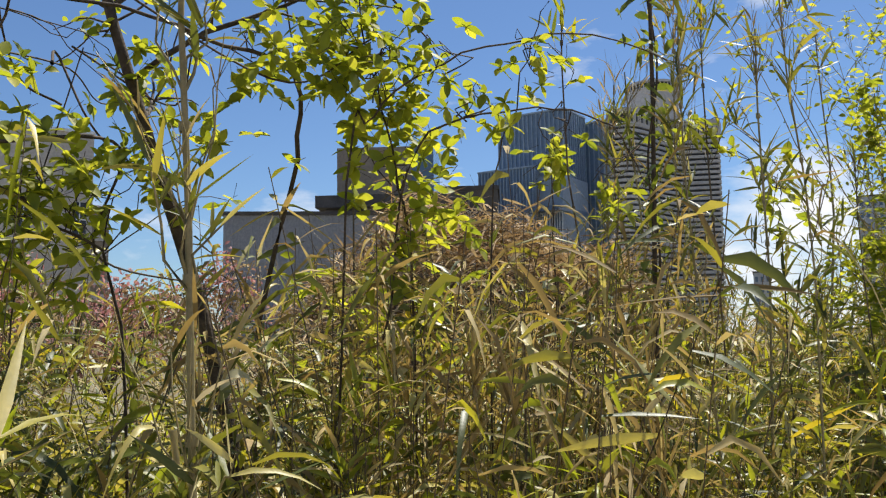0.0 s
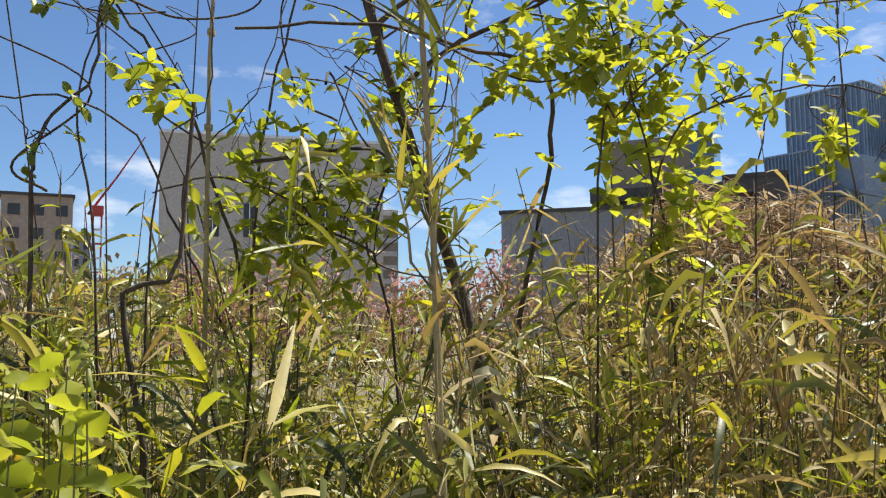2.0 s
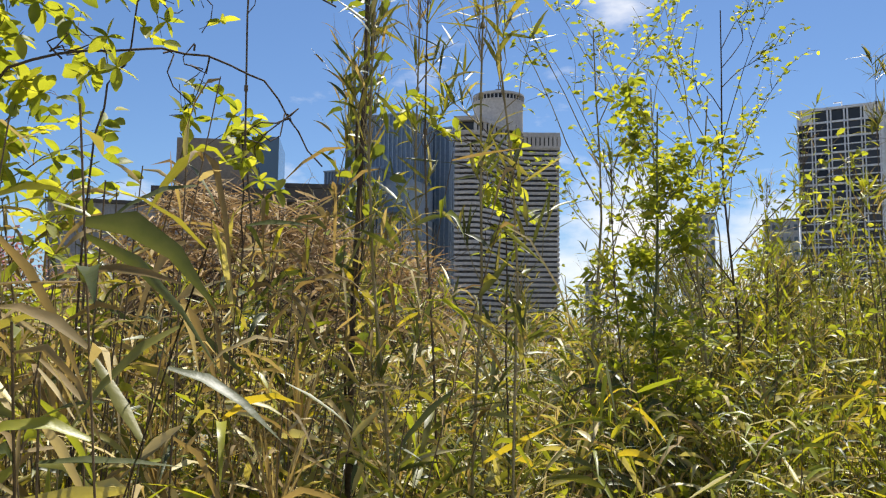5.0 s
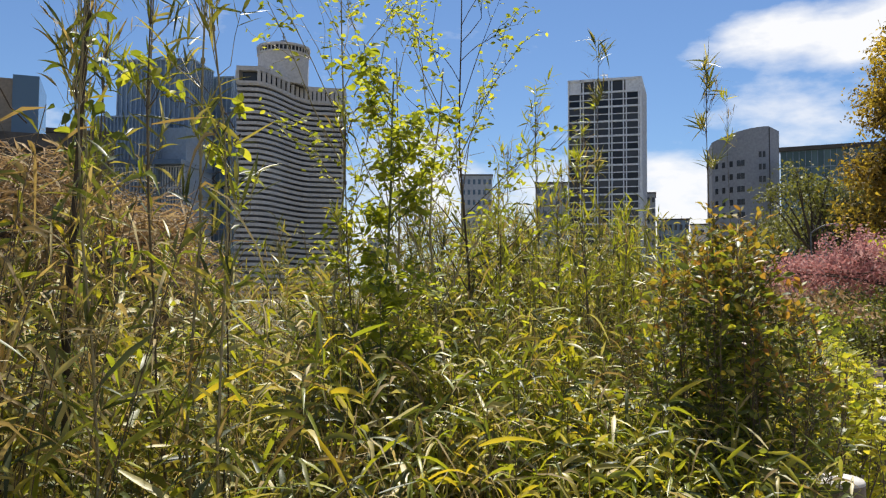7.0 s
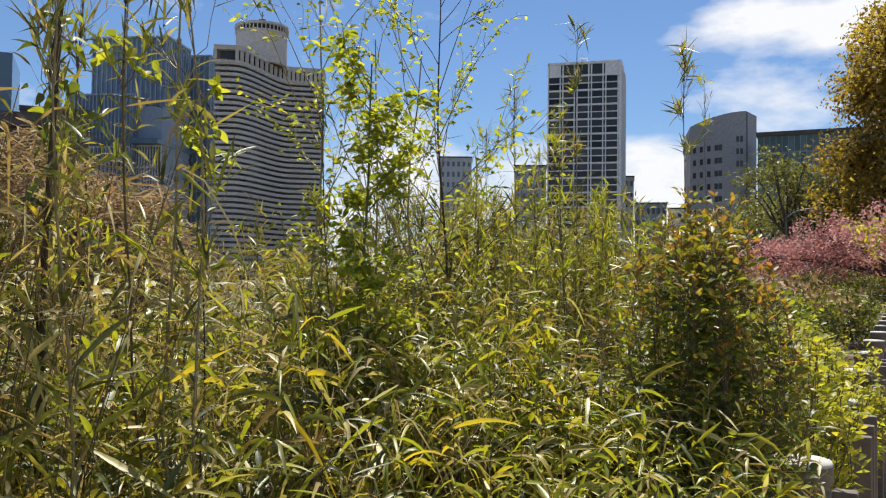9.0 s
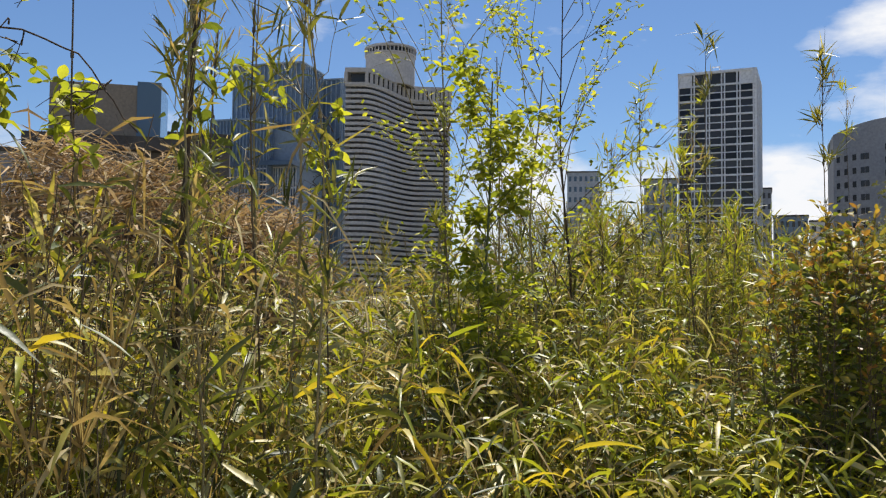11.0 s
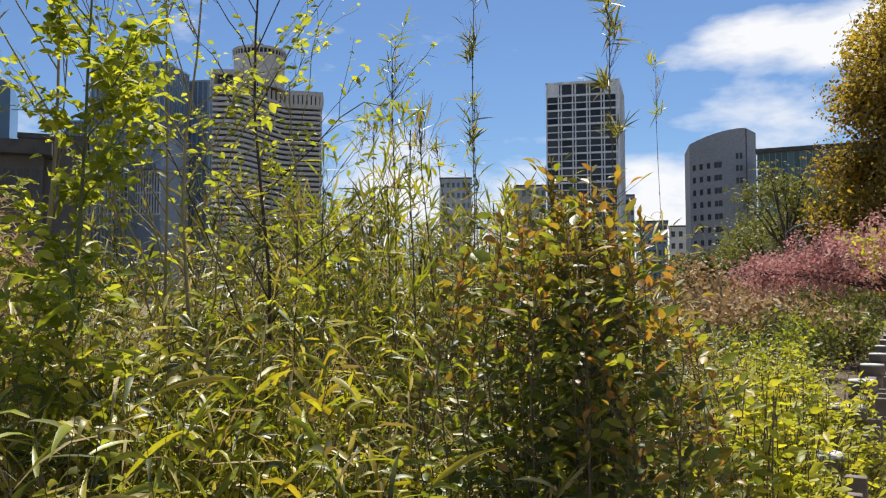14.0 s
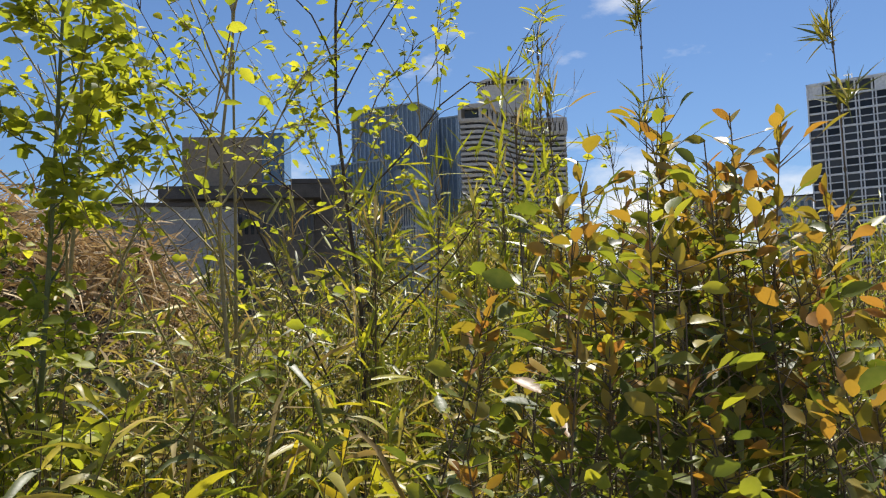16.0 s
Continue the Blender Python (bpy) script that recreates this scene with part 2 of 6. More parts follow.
LAMP_METAL = plain("lamp_metal", (0.10, 0.10, 0.10), (0.16, 0.16, 0.155), 2.0, 0.5, 0.1, 0.002, 60.0, 0.5)
FAR_LAND = plain("far_land", (0.10, 0.09, 0.05), (0.17, 0.14, 0.08), 0.03, 0.95, 0.4, 0.2, 0.6)

# ---------------------------------------------------------------- mesh tools
rng = np.random.default_rng(7)


def unit(v):
    return v / np.maximum(np.linalg.norm(v, axis=-1, keepdims=True), 1e-9)


class Pile:
    """Collects vertices and quads of many small pieces for one mesh."""

    def __init__(self):
        self.v, self.f, self.m, self.n = [], [], [], 0

    def put(self, verts, faces, slot=0):
        verts = np.asarray(verts, float).reshape(-1, 3)
        faces = np.asarray(faces, int)
        self.v.append(verts)
        self.f.append(faces + self.n)
        self.m.append(np.full(len(faces), slot))
        self.n += len(verts)

    def mesh(self, name, *mats, smooth=True):
        me = bpy.data.meshes.new(name)
        if self.v:
            v = np.concatenate(self.v)
            f = np.concatenate(self.f)
            me.vertices.add(len(v))
            me.vertices.foreach_set("co", v.ravel())
            me.loops.add(f.size)
            me.loops.foreach_set("vertex_index", f.ravel())
            me.polygons.add(len(f))
            me.polygons.foreach_set("loop_start", np.arange(0, f.size, 4))
            me.polygons.foreach_set("material_index", np.concatenate(self.m))
            me.polygons.foreach_set("use_smooth", np.full(len(f), smooth))
            me.update(calc_edges=True)
        for m in mats:
            me.materials.append(m)
        return me


def blades(pile, base, heading, length, width, droop, seg=4, slot=0, shape=None, tilt=0.7):
    """Many folded leaves: base and heading (N, 3); length, width, droop (N)."""
    n = len(base)
    if n == 0:
        return
    if shape is None:
        shape = (0.35, 1.0, 0.86, 0.5, 0.03)
    prof = np.interp(np.linspace(0, 1, seg + 1), np.linspace(0, 1, len(shape)), shape)
    s = np.linspace(0, 1, seg + 1)
    heading = unit(np.asarray(heading, float))
    length, width, droop = (np.broadcast_to(np.asarray(a, float), (n,)) for a in (length, width, droop))
    down = np.array([0, 0, -1.0])
    mid = base[:, None] + (heading[:, None] * s[None, :, None] + down * (droop[:, None] * s ** 2)[..., None]) * length[:, None, None]
    tang = unit(np.gradient(mid, axis=1))
    ref = unit(np.array([0, 0, 1.0]) + rng.normal(0, tilt, (n, 3)))
    across = unit(np.cross(tang, ref[:, None]))
    nor = np.cross(across, tang)
    half = across * (prof[None, :, None] * width[:, None, None] * 0.5)
    lift = nor * (prof[None, :, None] * width[:, None, None] * 0.14)
    v = np.stack([mid - half + lift, mid, mid + half + lift], 2).reshape(n, -1, 3)
    k = np.arange(seg) * 3
    one = np.concatenate([np.stack([k, k + 1, k + 4, k + 3], 1), np.stack([k + 1, k + 2, k + 5, k + 4], 1)])
    f = (one[None] + (np.arange(n) * 3 * (seg + 1))[:, None, None]).reshape(-1, 4)
    pile.put(v.reshape(-1, 3), f, slot)


def tubes(pile, lines, radius, sides=5, slot=0, taper=0.35):
    """Tapered stems along lines (N, K, 3); radius (N)."""
    lines = np.asarray(lines, float)
    n, k = lines.shape[:2]
    radius = np.broadcast_to(np.asarray(radius, float), (n,))
    tang = unit(np.gradient(lines, axis=1))
    ref = np.where(np.abs(tang[..., 2:3]) > 0.9, np.array([1.0, 0, 0]), np.array([0, 0, 1.0]))
    a = unit(np.cross(tang, ref))
    b = np.cross(tang, a)
    r = radius[:, None] * np.linspace(1, taper, k)[None]
    ang = np.arange(sides) * 2 * np.pi / sides
    ring = a[:, :, None] * np.cos(ang)[None, None, :, None] + b[:, :, None] * np.sin(ang)[None, None, :, None]
    v = lines[:, :, None] + ring * r[:, :, None, None]
    i = np.arange(sides)
    j = (i + 1) % sides
    one = np.concatenate([np.stack([q * sides + i, q * sides + j, (q + 1) * sides + j, (q + 1) * sides + i], 1) for q in range(k - 1)])
    f = (one[None] + (np.arange(n) * k * sides)[:, None, None]).reshape(-1, 4)
    pile.put(v.reshape(-1, 3), f, slot)


def bend_line(p, q, sag=0.0, wob=0.0, k=9):
    """A curved line from p to q, bowed upwards by sag, slightly crooked."""
    s = np.linspace(0, 1, k)[:, None]
    p, q = np.asarray(p, float), np.asarray(q, float)
    line = p + (q - p) * s
    line[:, 2] += (4 * s * (1 - s))[:, 0] * sag
    knots = rng.normal(0, wob * 1.7, (5, 3))
    knots[0] = 0
    x = s[:, 0] * 4
    i = np.clip(x.astype(int), 0, 3)
    u = (1 - np.cos((x - i) * np.pi))[:, None] / 2
    return line + knots[i] * (1 - u) + knots[i + 1] * u


def along(line, s):
    """Points and directions at the fractions s of a line."""
    k = len(line)
    x = np.asarray(s) * (k - 1)
    i = np.clip(x.astype(int), 0, k - 2)
    u = (x - i)[:, None]
    return line[i] * (1 - u) + line[i + 1] * u, unit(line[i + 1] - line[i])


def thing(name, label, category, group="", kind="", at=(0, 0, 0)):
    e = new(name)
    e.location = at
    e.empty_display_size = 0.1
    return tagged(e, label, category, group, kind)


def part(name, me, parent, label="", kind=""):
    """Links mesh data as one object under a thing or a part; the mesh is given in world metres."""
    ob = new(name, me)
    if parent is not None:
        top = parent
        off = Vector()
        while top is not None:
            off += top.location
            top = top.parent
        ob.parent = parent
        ob.location = -off
    if label:
        ob["label"] = label
    if name.endswith(("leaves", "blossom", "foliage", "growth", "blades", "sticks", "dead_grass", "panes", "ribs", "louvres")):
        kind = "stuff"
    if kind:
        ob["kind"] = kind
    return ob


def box_bm(bm, lo, hi, m=None):
    lo, hi = Vector(lo), Vector(hi)
    r = bmesh.ops.create_cube(bm, size=1.0, matrix=Matrix.Translation((lo + hi) / 2) @ Matrix.Diagonal((*(hi - lo), 1)))
    if m is not None:
        bmesh.ops.transform(bm, matrix=m, verts=r["verts"])
    return r["verts"]


def finish(bm, name, mat, bevel=0.0, smooth=False):
    if bevel:
        bmesh.ops.bevel(bm, geom=bm.edges[:], offset=bevel, segments=2, affect="EDGES", profile=0.6)
    me = bpy.data.meshes.new(name)
    bm.to_mesh(me)
    bm.free()
    me.materials.append(mat)
    if smooth:
        for p in me.polygons:
            p.use_smooth = True
    return me


CUBE_F = np.array([[0, 3, 2, 1], [4, 5, 6, 7], [0, 1, 5, 4], [1, 2, 6, 5], [2, 3, 7, 6], [3, 0, 4, 7]])


def boxes(pile, lo, hi, m, slot=0):
    """Boxes in a building's own frame, lo and hi (N, 3), turned into the world by m."""
    lo, hi = np.atleast_2d(np.asarray(lo, float)), np.atleast_2d(np.asarray(hi, float))
    n = len(lo)
    pick = np.array([[0, 0, 0], [1, 0, 0], [1, 1, 0], [0, 1, 0], [0, 0, 1], [1, 0, 1], [1, 1, 1], [0, 1, 1]])
    v = lo[:, None] * (1 - pick)[None] + hi[:, None] * pick[None]
    mm = np.array(m)
    v = v @ mm[:3, :3].T + mm[:3, 3]
    f = (CUBE_F[None] + (np.arange(n) * 8)[:, None, None]).reshape(-1, 4)
    pile.put(v.reshape(-1, 3), f, slot)


def toward(az, dist, z=0.0):
    a = radians(az)
    return Vector((-math.sin(a) * dist, math.cos(a) * dist, z))


def facing(az, dist, turn=0.0):
    """The frame of a building: x to the viewer's right, y away from the viewer, standing at az and dist."""
    return Matrix.Translation(toward(az, dist)) @ Matrix.Rotation(radians(az + turn), 4, "Z")


def rise(el, dist):
    return 1.5 + math.tan(radians(el)) * dist


# ---------------------------------------------------------------- ground
def hedge_top(x, y):
    """Height of the thicket's surface."""
    u = np.clip(-np.asarray(x, float), 0, 9)
    yy = np.asarray(y, float)
    h = np.interp(u, [0, 0.25, 0.6, 1.1, 1.8, 3.0, 5.0, 9.0], [0.72, 0.88, 1.06, 1.28, 1.46, 1.54, 1.58, 1.62])
    h = h + 0.10 * np.clip(1.8 - yy, 0, 1.6) / 1.6
    h = h + 0.38 * np.clip((yy - 3.5) / 1.3, 0, 1) * np.clip((u - 0.6) / 0.9, 0, 1) * np.clip((3.6 - u) / 1.2, 0.1, 1)
    return h - 0.25 * np.clip((yy - 6.8) / 3.0, 0, 1)


bm = bmesh.new()
bmesh.ops.create_grid(bm, x_segments=1, y_segments=1, size=2200)
tagged(part("ground", finish(bm, "ground", FAR_LAND), None), "dry brown-green land reaching the horizon", "ground", "", "structure").location.z = -0.06
p = Pile()
gx, gy = np.linspace(-16, -0.06, 60), np.linspace(-10, 40, 130)
GX, GY = np.meshgrid(gx, gy)
GZ = 0.02 + rng.normal(0, 0.012, GX.shape)
idx = np.arange(GX.size).reshape(GX.shape)
p.put(np.stack([GX, GY, GZ], -1), np.stack([idx[:-1, :-1], idx[:-1, 1:], idx[1:, 1:], idx[1:, :-1]], -1).reshape(-1, 4))
tagged(part("planting_bed", p.mesh("planting_bed", SOIL), None), "dark soil bed with leaf litter under the thicket", "ground", "", "structure")

# ---------------------------------------------------------------- far buildings
def window_grid(pile_frame, pile_glass, m, x0, x1, z0, z1, nx, nz, bar=0.35, depth=0.6, y=0.0, slab=0.8):
    """Mullions and slabs standing proud of a field of separate panes."""
    xs = np.linspace(x0, x1, nx + 1)
    zs = np.linspace(z0, z1, nz + 1)
    boxes(pile_frame, [(x - bar / 2, y - depth, z0) for x in xs], [(x + bar / 2, y, z1) for x in xs], m)
    boxes(pile_frame, [(x0, y - depth * 0.8, z - slab / 2) for z in zs], [(x1, y, z + slab / 2) for z in zs], m)
    lo = [(a + bar / 2, y - 0.06, c + slab / 2) for a in xs[:-1] for c in zs[:-1]]
    hi = [(b - bar / 2, y - 0.01, d - slab / 2) for b in xs[1:] for d in zs[1:]]
    boxes(pile_glass, lo, hi, m)


def building_block(b, name, mat, m, lo, hi):
    q = Pile()
    boxes(q, [lo], [hi], m)
    return part(name, q.mesh(name, mat, smooth=False), b)


def far_width(az0, az1, dist):
    return dist * math.tan(radians(abs(az0 - az1) / 2)) * 2


# hotel tower: concave sweep of balcony bands, with a round crown on the roof
def hotel_tower():
    b = thing("hotel_tower", "pale tower with wavy horizontal balcony bands and round crown", "building")
    d = 235.0
    m = facing(40.0, d)
    top = rise(14.1, d)
    w = far_width(43.6, 36.5, d)
    # plan of the front: a short flank, then a concave sweep to the far end
    n = 40
    s = np.linspace(0, 1, n)
    x = -w / 2 + w * (0.17 + 0.83 * s)
    e = np.minimum(s / 0.62, 1.0)
    y = -9.0 + 19.0 * e * e * (3 - 2 * e) + 1.5 * s
    front = np.stack([np.concatenate([[-w / 2], x]), np.concatenate([[-8.6], y])], 1)

    def slab(pile, grow, z0, z1):
        f = front.copy()
        f[:, 1] -= grow
        f[0, 0] -= grow
        f[-1, 0] += grow
        ring = np.concatenate([f, [[f[-1, 0], 34.0]], [[f[0, 0], 34.0]]])
        k = len(ring)
        v = np.concatenate([np.column_stack([ring, np.full(k, z0)]), np.column_stack([ring, np.full(k, z1)])])
        i = np.arange(k)
        j = (i + 1) % k
        mm = np.array(m)
        v = v @ mm[:3, :3].T + mm[:3, 3]
        pile.put(v, np.stack([i, j, j + k, i + k], 1))
        # caps: strips between the front and the back wall
        fr = np.column_stack([f, np.full(n + 1, z1)])
        bk = np.column_stack([f[:, 0], np.full(n + 1, 34.0), np.full(n + 1, z1)])
        for zz in (z0, z1):
            fr[:, 2] = zz
            bk[:, 2] = zz
            vv = np.concatenate([fr, bk]) @ mm[:3, :3].T + mm[:3, 3]
            q = np.arange(n)
            pile.put(vv, np.stack([q, q + 1, q + n + 2, q + n + 1], 1))

    core = Pile()
    slab(core, -1.3, 0, top - 0.5)
    part("glazed_wall", core.mesh("glazed_wall", GLASS_DARK, smooth=False), b, "dark recessed window strips")
    floors = 38
    step = (top - 4.5) / floors
    for i in range(floors):
        q = Pile()
        z = 1.0 + i * step
        slab(q, 0.0, z, z + step * 0.54)
        part("balcony_band", q.mesh("balcony_band", PALE_BAND, smooth=False), b)
    q = Pile()
    slab(q, 0.25, top - 1.2, top)
    slab(q, 0.25, top - 4.6, top - 3.9)
    mm = np.array(m)
    for i in range(0, n + 1, 2):
        fx, fy = front[i]
        boxes(q, [(fx - 0.45, fy - 0.2, top - 3.9)], [(fx + 0.45, fy + 0.5, top - 1.2)], m)
    part("parapet", q.mesh("parapet", PALE_BAND, smooth=False), b, "colonnaded pale parapet")
    q = Pile()
    boxes(q, [(-w / 2 + 2.6, -8.4, 0)], [(-w / 2 + 3.7, -6.6, top - 4.6)], m)
    part("dark_shaft", q.mesh("dark_shaft", ROOF_DARK, smooth=False), b, "dark vertical shaft on the flank")
    # crown drum
    cx = d * math.tan(radians(40.0 - 40.75))
    r = far_width(42.5, 39.1, d) / 2 * 1.08
    ztop = rise(16.38, d)
    for nm, r0, z0, z1, mat in (("drum", r * 0.94, top - 1, ztop - 2.2, PALE_BAND), ("drum_ledge", r * 0.98, ztop - 2.4, ztop - 2.0, PALE_BAND),
                                ("drum_recess", r * 0.88, ztop - 2.1, ztop - 0.5, GLASS_DARK), ("drum_rim", r, ztop - 0.6, ztop, PALE_BAND),
                                ("drum_shadow_gap", r * 0.8, top - 1.2, top + 0.4, ROOF_DARK)):
        bm = bmesh.new()
        bmesh.ops.create_cone(bm, cap_ends=True, segments=48, radius1=r0, radius2=r0, depth=z1 - z0,
                              matrix=m @ Matrix.Translation((cx, 9.0, (z0 + z1) / 2)))
        part(nm, finish(bm, nm, mat), b)
    q = Pile()
    for i in range(40):
        a = i * math.tau / 40
        px, py = cx + math.cos(a) * r * 0.96, 9.0 + math.sin(a) * r * 0.96
        boxes(q, [(px - 0.16, py - 0.16, ztop - 2.1)], [(px + 0.16, py + 0.16, ztop - 0.5)], m)
    part("drum_balusters", q.mesh("drum_balusters", PALE_BAND, smooth=False), b)
    q = Pile()
    boxes(q, [(cx - 0.14, 8.9, ztop), (cx - 0.9, 8.9, ztop + 2.2), (cx - 0.5, 8.9, ztop + 3.4)],
          [(cx + 0.14, 9.2, ztop + 4.6), (cx + 0.9, 9.1, ztop + 2.5), (cx + 0.5, 9.1, ztop + 3.6)], m)
    part("antenna", q.mesh("antenna", LAMP_METAL, smooth=False), b, "thin dark roof antenna")


def grid_tower():
    b = thing("office_tower", "slab office tower with pale grid of mullions over dark glass", "building")
    d = 262.0
    m = facing(19.3, d, -6)
    w = far_width(21.85, 17.15, d)
    top = rise(14.05, d)
    building_block(b, "core", GLASS_DARK, m, (-w / 2 + 0.2, 0.05, 0), (w / 2, 22, top - 0.6))
    fr, gl = Pile(), Pile()
    # five bays between twin columns; every second floor line is a deep slab
    rows = 28
    zs = np.linspace(0.5, top - 4.2, rows + 1)
    cols = np.linspace(-w / 2, w / 2, 6)
    twin = [cols[0] + 0.25, cols[-1] - 0.25] + [c + o for c in cols[1:-1] for o in (-0.42, 0.42)]
    boxes(fr, [(x - 0.16, -0.75, 0.5) for x in twin], [(x + 0.16, -0.02, top - 4.2) for x in twin], m)
    boxes(fr, [(-w / 2, -0.55 if i % 2 == 0 else -0.3, z - (0.26 if i % 2 == 0 else 0.15)) for i, z in enumerate(zs)],
          [(w / 2, 0.0, z + (0.26 if i % 2 == 0 else 0.15)) for i, z in enumerate(zs)], m)
    boxes(gl, [(a + 0.6, -0.06, z + 0.3) for a in cols[:-1] for z in zs[:-1]], [(c - 0.6, -0.01, z - 0.3) for c in cols[1:] for z in zs[1:]], m)
    part("mullion_grid", fr.mesh("mullion_grid", MULLION, smooth=False), b, "pale grid of mullions and floor slabs")
    part("panes", gl.mesh("panes", GLASS_OFFICE, smooth=False), b, "dark window panes, some with pale blinds")
    building_block(b, "side_wall", GLASS_DARK, m, (w / 2, -0.1, 0), (w / 2 + 0.4, 22.5, top - 0.8))
    sg = Pile()
    boxes(sg, [(w / 2, -0.4, z - 0.22) for z in zs], [(w / 2 + 0.7, 22.6, z + 0.22) for z in zs], m)
    boxes(sg, [(w / 2, y - 0.2, 0.5) for y in np.linspace(-0.4, 22.2, 9)], [(w / 2 + 0.8, y + 0.2, top) for y in np.linspace(-0.4, 22.2, 9)], m)
    part("side_louvres", sg.mesh("side_louvres", MULLION, smooth=False), b, "pale grid on the flank")
    q = Pile()
    boxes(q, [(x - 0.2, -0.7, top - 4.2) for x in twin], [(x + 0.2, 0.2, top) for x in twin], m)
    boxes(q, [(cols[0] + 0.5, -0.3, top - 4.0), (cols[4] + 0.6, -0.3, top - 4.0)], [(cols[1] - 0.6, 0.1, top - 0.7), (cols[5] - 0.5, 0.1, top - 0.7)], m)
    boxes(q, [(-w / 2, -0.7, top - 0.7)], [(w / 2, 22, top)], m)
    part("roof_frame", q.mesh("roof_frame", MULLION, smooth=False), b, "open frame round the roof plant")
    q = Pile()
    boxes(q, [(1.0, 4, top - 3.0)], [(5.5, 8, top + 0.4)], m)
    boxes(q, [(0.4, 6, top)], [(0.7, 6.3, top + 3.0)], m)
    boxes(q, [(-1.6, 6, top + 2.6)], [(0.7, 6.25, top + 2.9)], m)
    part("roof_crane", q.mesh("roof_crane", WHITE_PAINT, smooth=False), b, "white window-cleaning gondola on the roof")


def round_office():
    b = thing("round_office", "grey stone office with curved front and small square windows", "building")
    d = 248.0
    m = facing(10.2, d, 8)
    w = far_width(12.5, 8.45, d)
    top = rise(10.6, d)
    # a front that bows out on one side and ends in a flat flank
    n = 24
    s = np.linspace(0, 1, n)
    x = -w / 2 + w * 0.80 * s
    y = 9.0 * (1 - s) ** 2.0
    ring = np.concatenate([np.stack([x, y], 1), [[w / 2, 5.0]], [[w / 2, 24.0]], [[-w / 2, 24.0]]])
    k = len(ring)
    zt = np.concatenate([top - 2.6 * (1 - s) ** 2, [top - 0.6], [top - 1.0], [top - 3]])
    mm = np.array(m)
    v = np.concatenate([np.column_stack([ring, np.zeros(k)]), np.column_stack([ring, zt])]) @ mm[:3, :3].T + mm[:3, 3]
    q = Pile()
    i = np.arange(k)
    j = (i + 1) % k
    q.put(v, np.stack([i, j, j + k, i + k], 1))
    me = q.mesh("shell", GREY_WALL, smooth=False)
    part("shell", me, b)
    bm = bmesh.new()
    vs = [bm.verts.new(v[k + a]) for a in range(k)]
    bm.faces.new(vs)
    part("roof", finish(bm, "roof", ROOF_DARK), b)

    def win(sx, z, ww, hh):
        xx = -w / 2 + w * 0.80 * sx
        yy = 9.0 * (1 - sx) ** 2.0
        ang = math.atan2(-18.0 * (1 - sx), w * 0.80)
        return m @ Matrix.Translation((xx, yy, z)) @ Matrix.Rotation(ang, 4, "Z"), ww, hh

    for col in (0.08, 0.2, 0.33, 0.46, 0.53):
        for row in range(9):
            z = top - 10.5 - row * 3.6
            mw, ww, hh = win(col, z, 1.0, 1.5)
            q = Pile()
            boxes(q, [(-0.5, -0.12, 0)], [(0.5, 0.3, 1.6)], mw)
            part("window", q.mesh("window", GLASS_DARK, smooth=False), b)
    for row in range(3):
        for col in (0.84, 0.91):
            mw, ww, hh = win(col, top - 8.5 - row * 3.4, 1, 1)
            q = Pile()
            boxes(q, [(-0.35, -0.12, 0)], [(0.35, 0.3, 1.6)], mw)
            part("window", q.mesh("window", GLASS_DARK, smooth=False), b)
    building_block(b, "corner_groove", ROOF_DARK, m, (w * 0.30, -0.1, 0), (w * 0.315, 3, top - 0.4))


def ribbed_block(b, name, m, lo, hi, gap=1.5):
    """A metal-clad block with upright ribs on the two faces that show."""
    building_block(b, name, BLUE_PANEL, m, lo, hi)
    q = Pile()
    xs = np.linspace(lo[0] + 0.2, hi[0] - 0.2, max(3, int((hi[0] - lo[0]) / gap)))
    boxes(q, [(x - 0.16, lo[1] - 0.45, lo[2]) for x in xs], [(x + 0.16, lo[1] + 0.02, hi[2]) for x in xs], m)
    ys = np.linspace(lo[1] + 0.3, hi[1] - 0.3, max(3, int((hi[1] - lo[1]) / gap)))
    boxes(q, [(hi[0] - 0.02, y - 0.16, lo[2]) for y in ys], [(hi[0] + 0.45, y + 0.16, hi[2]) for y in ys], m)
    part("ribs", q.mesh("ribs", BLUE_RIB, smooth=False), b, "pale vertical ribs")
    q = Pile()
    boxes(q, [(lo[0] - 0.2, lo[1] - 0.6, hi[2])], [(hi[0] + 0.6, hi[1], hi[2] + 0.5)], m)
    part("coping", q.mesh("coping", BLUE_RIB, smooth=False), b)


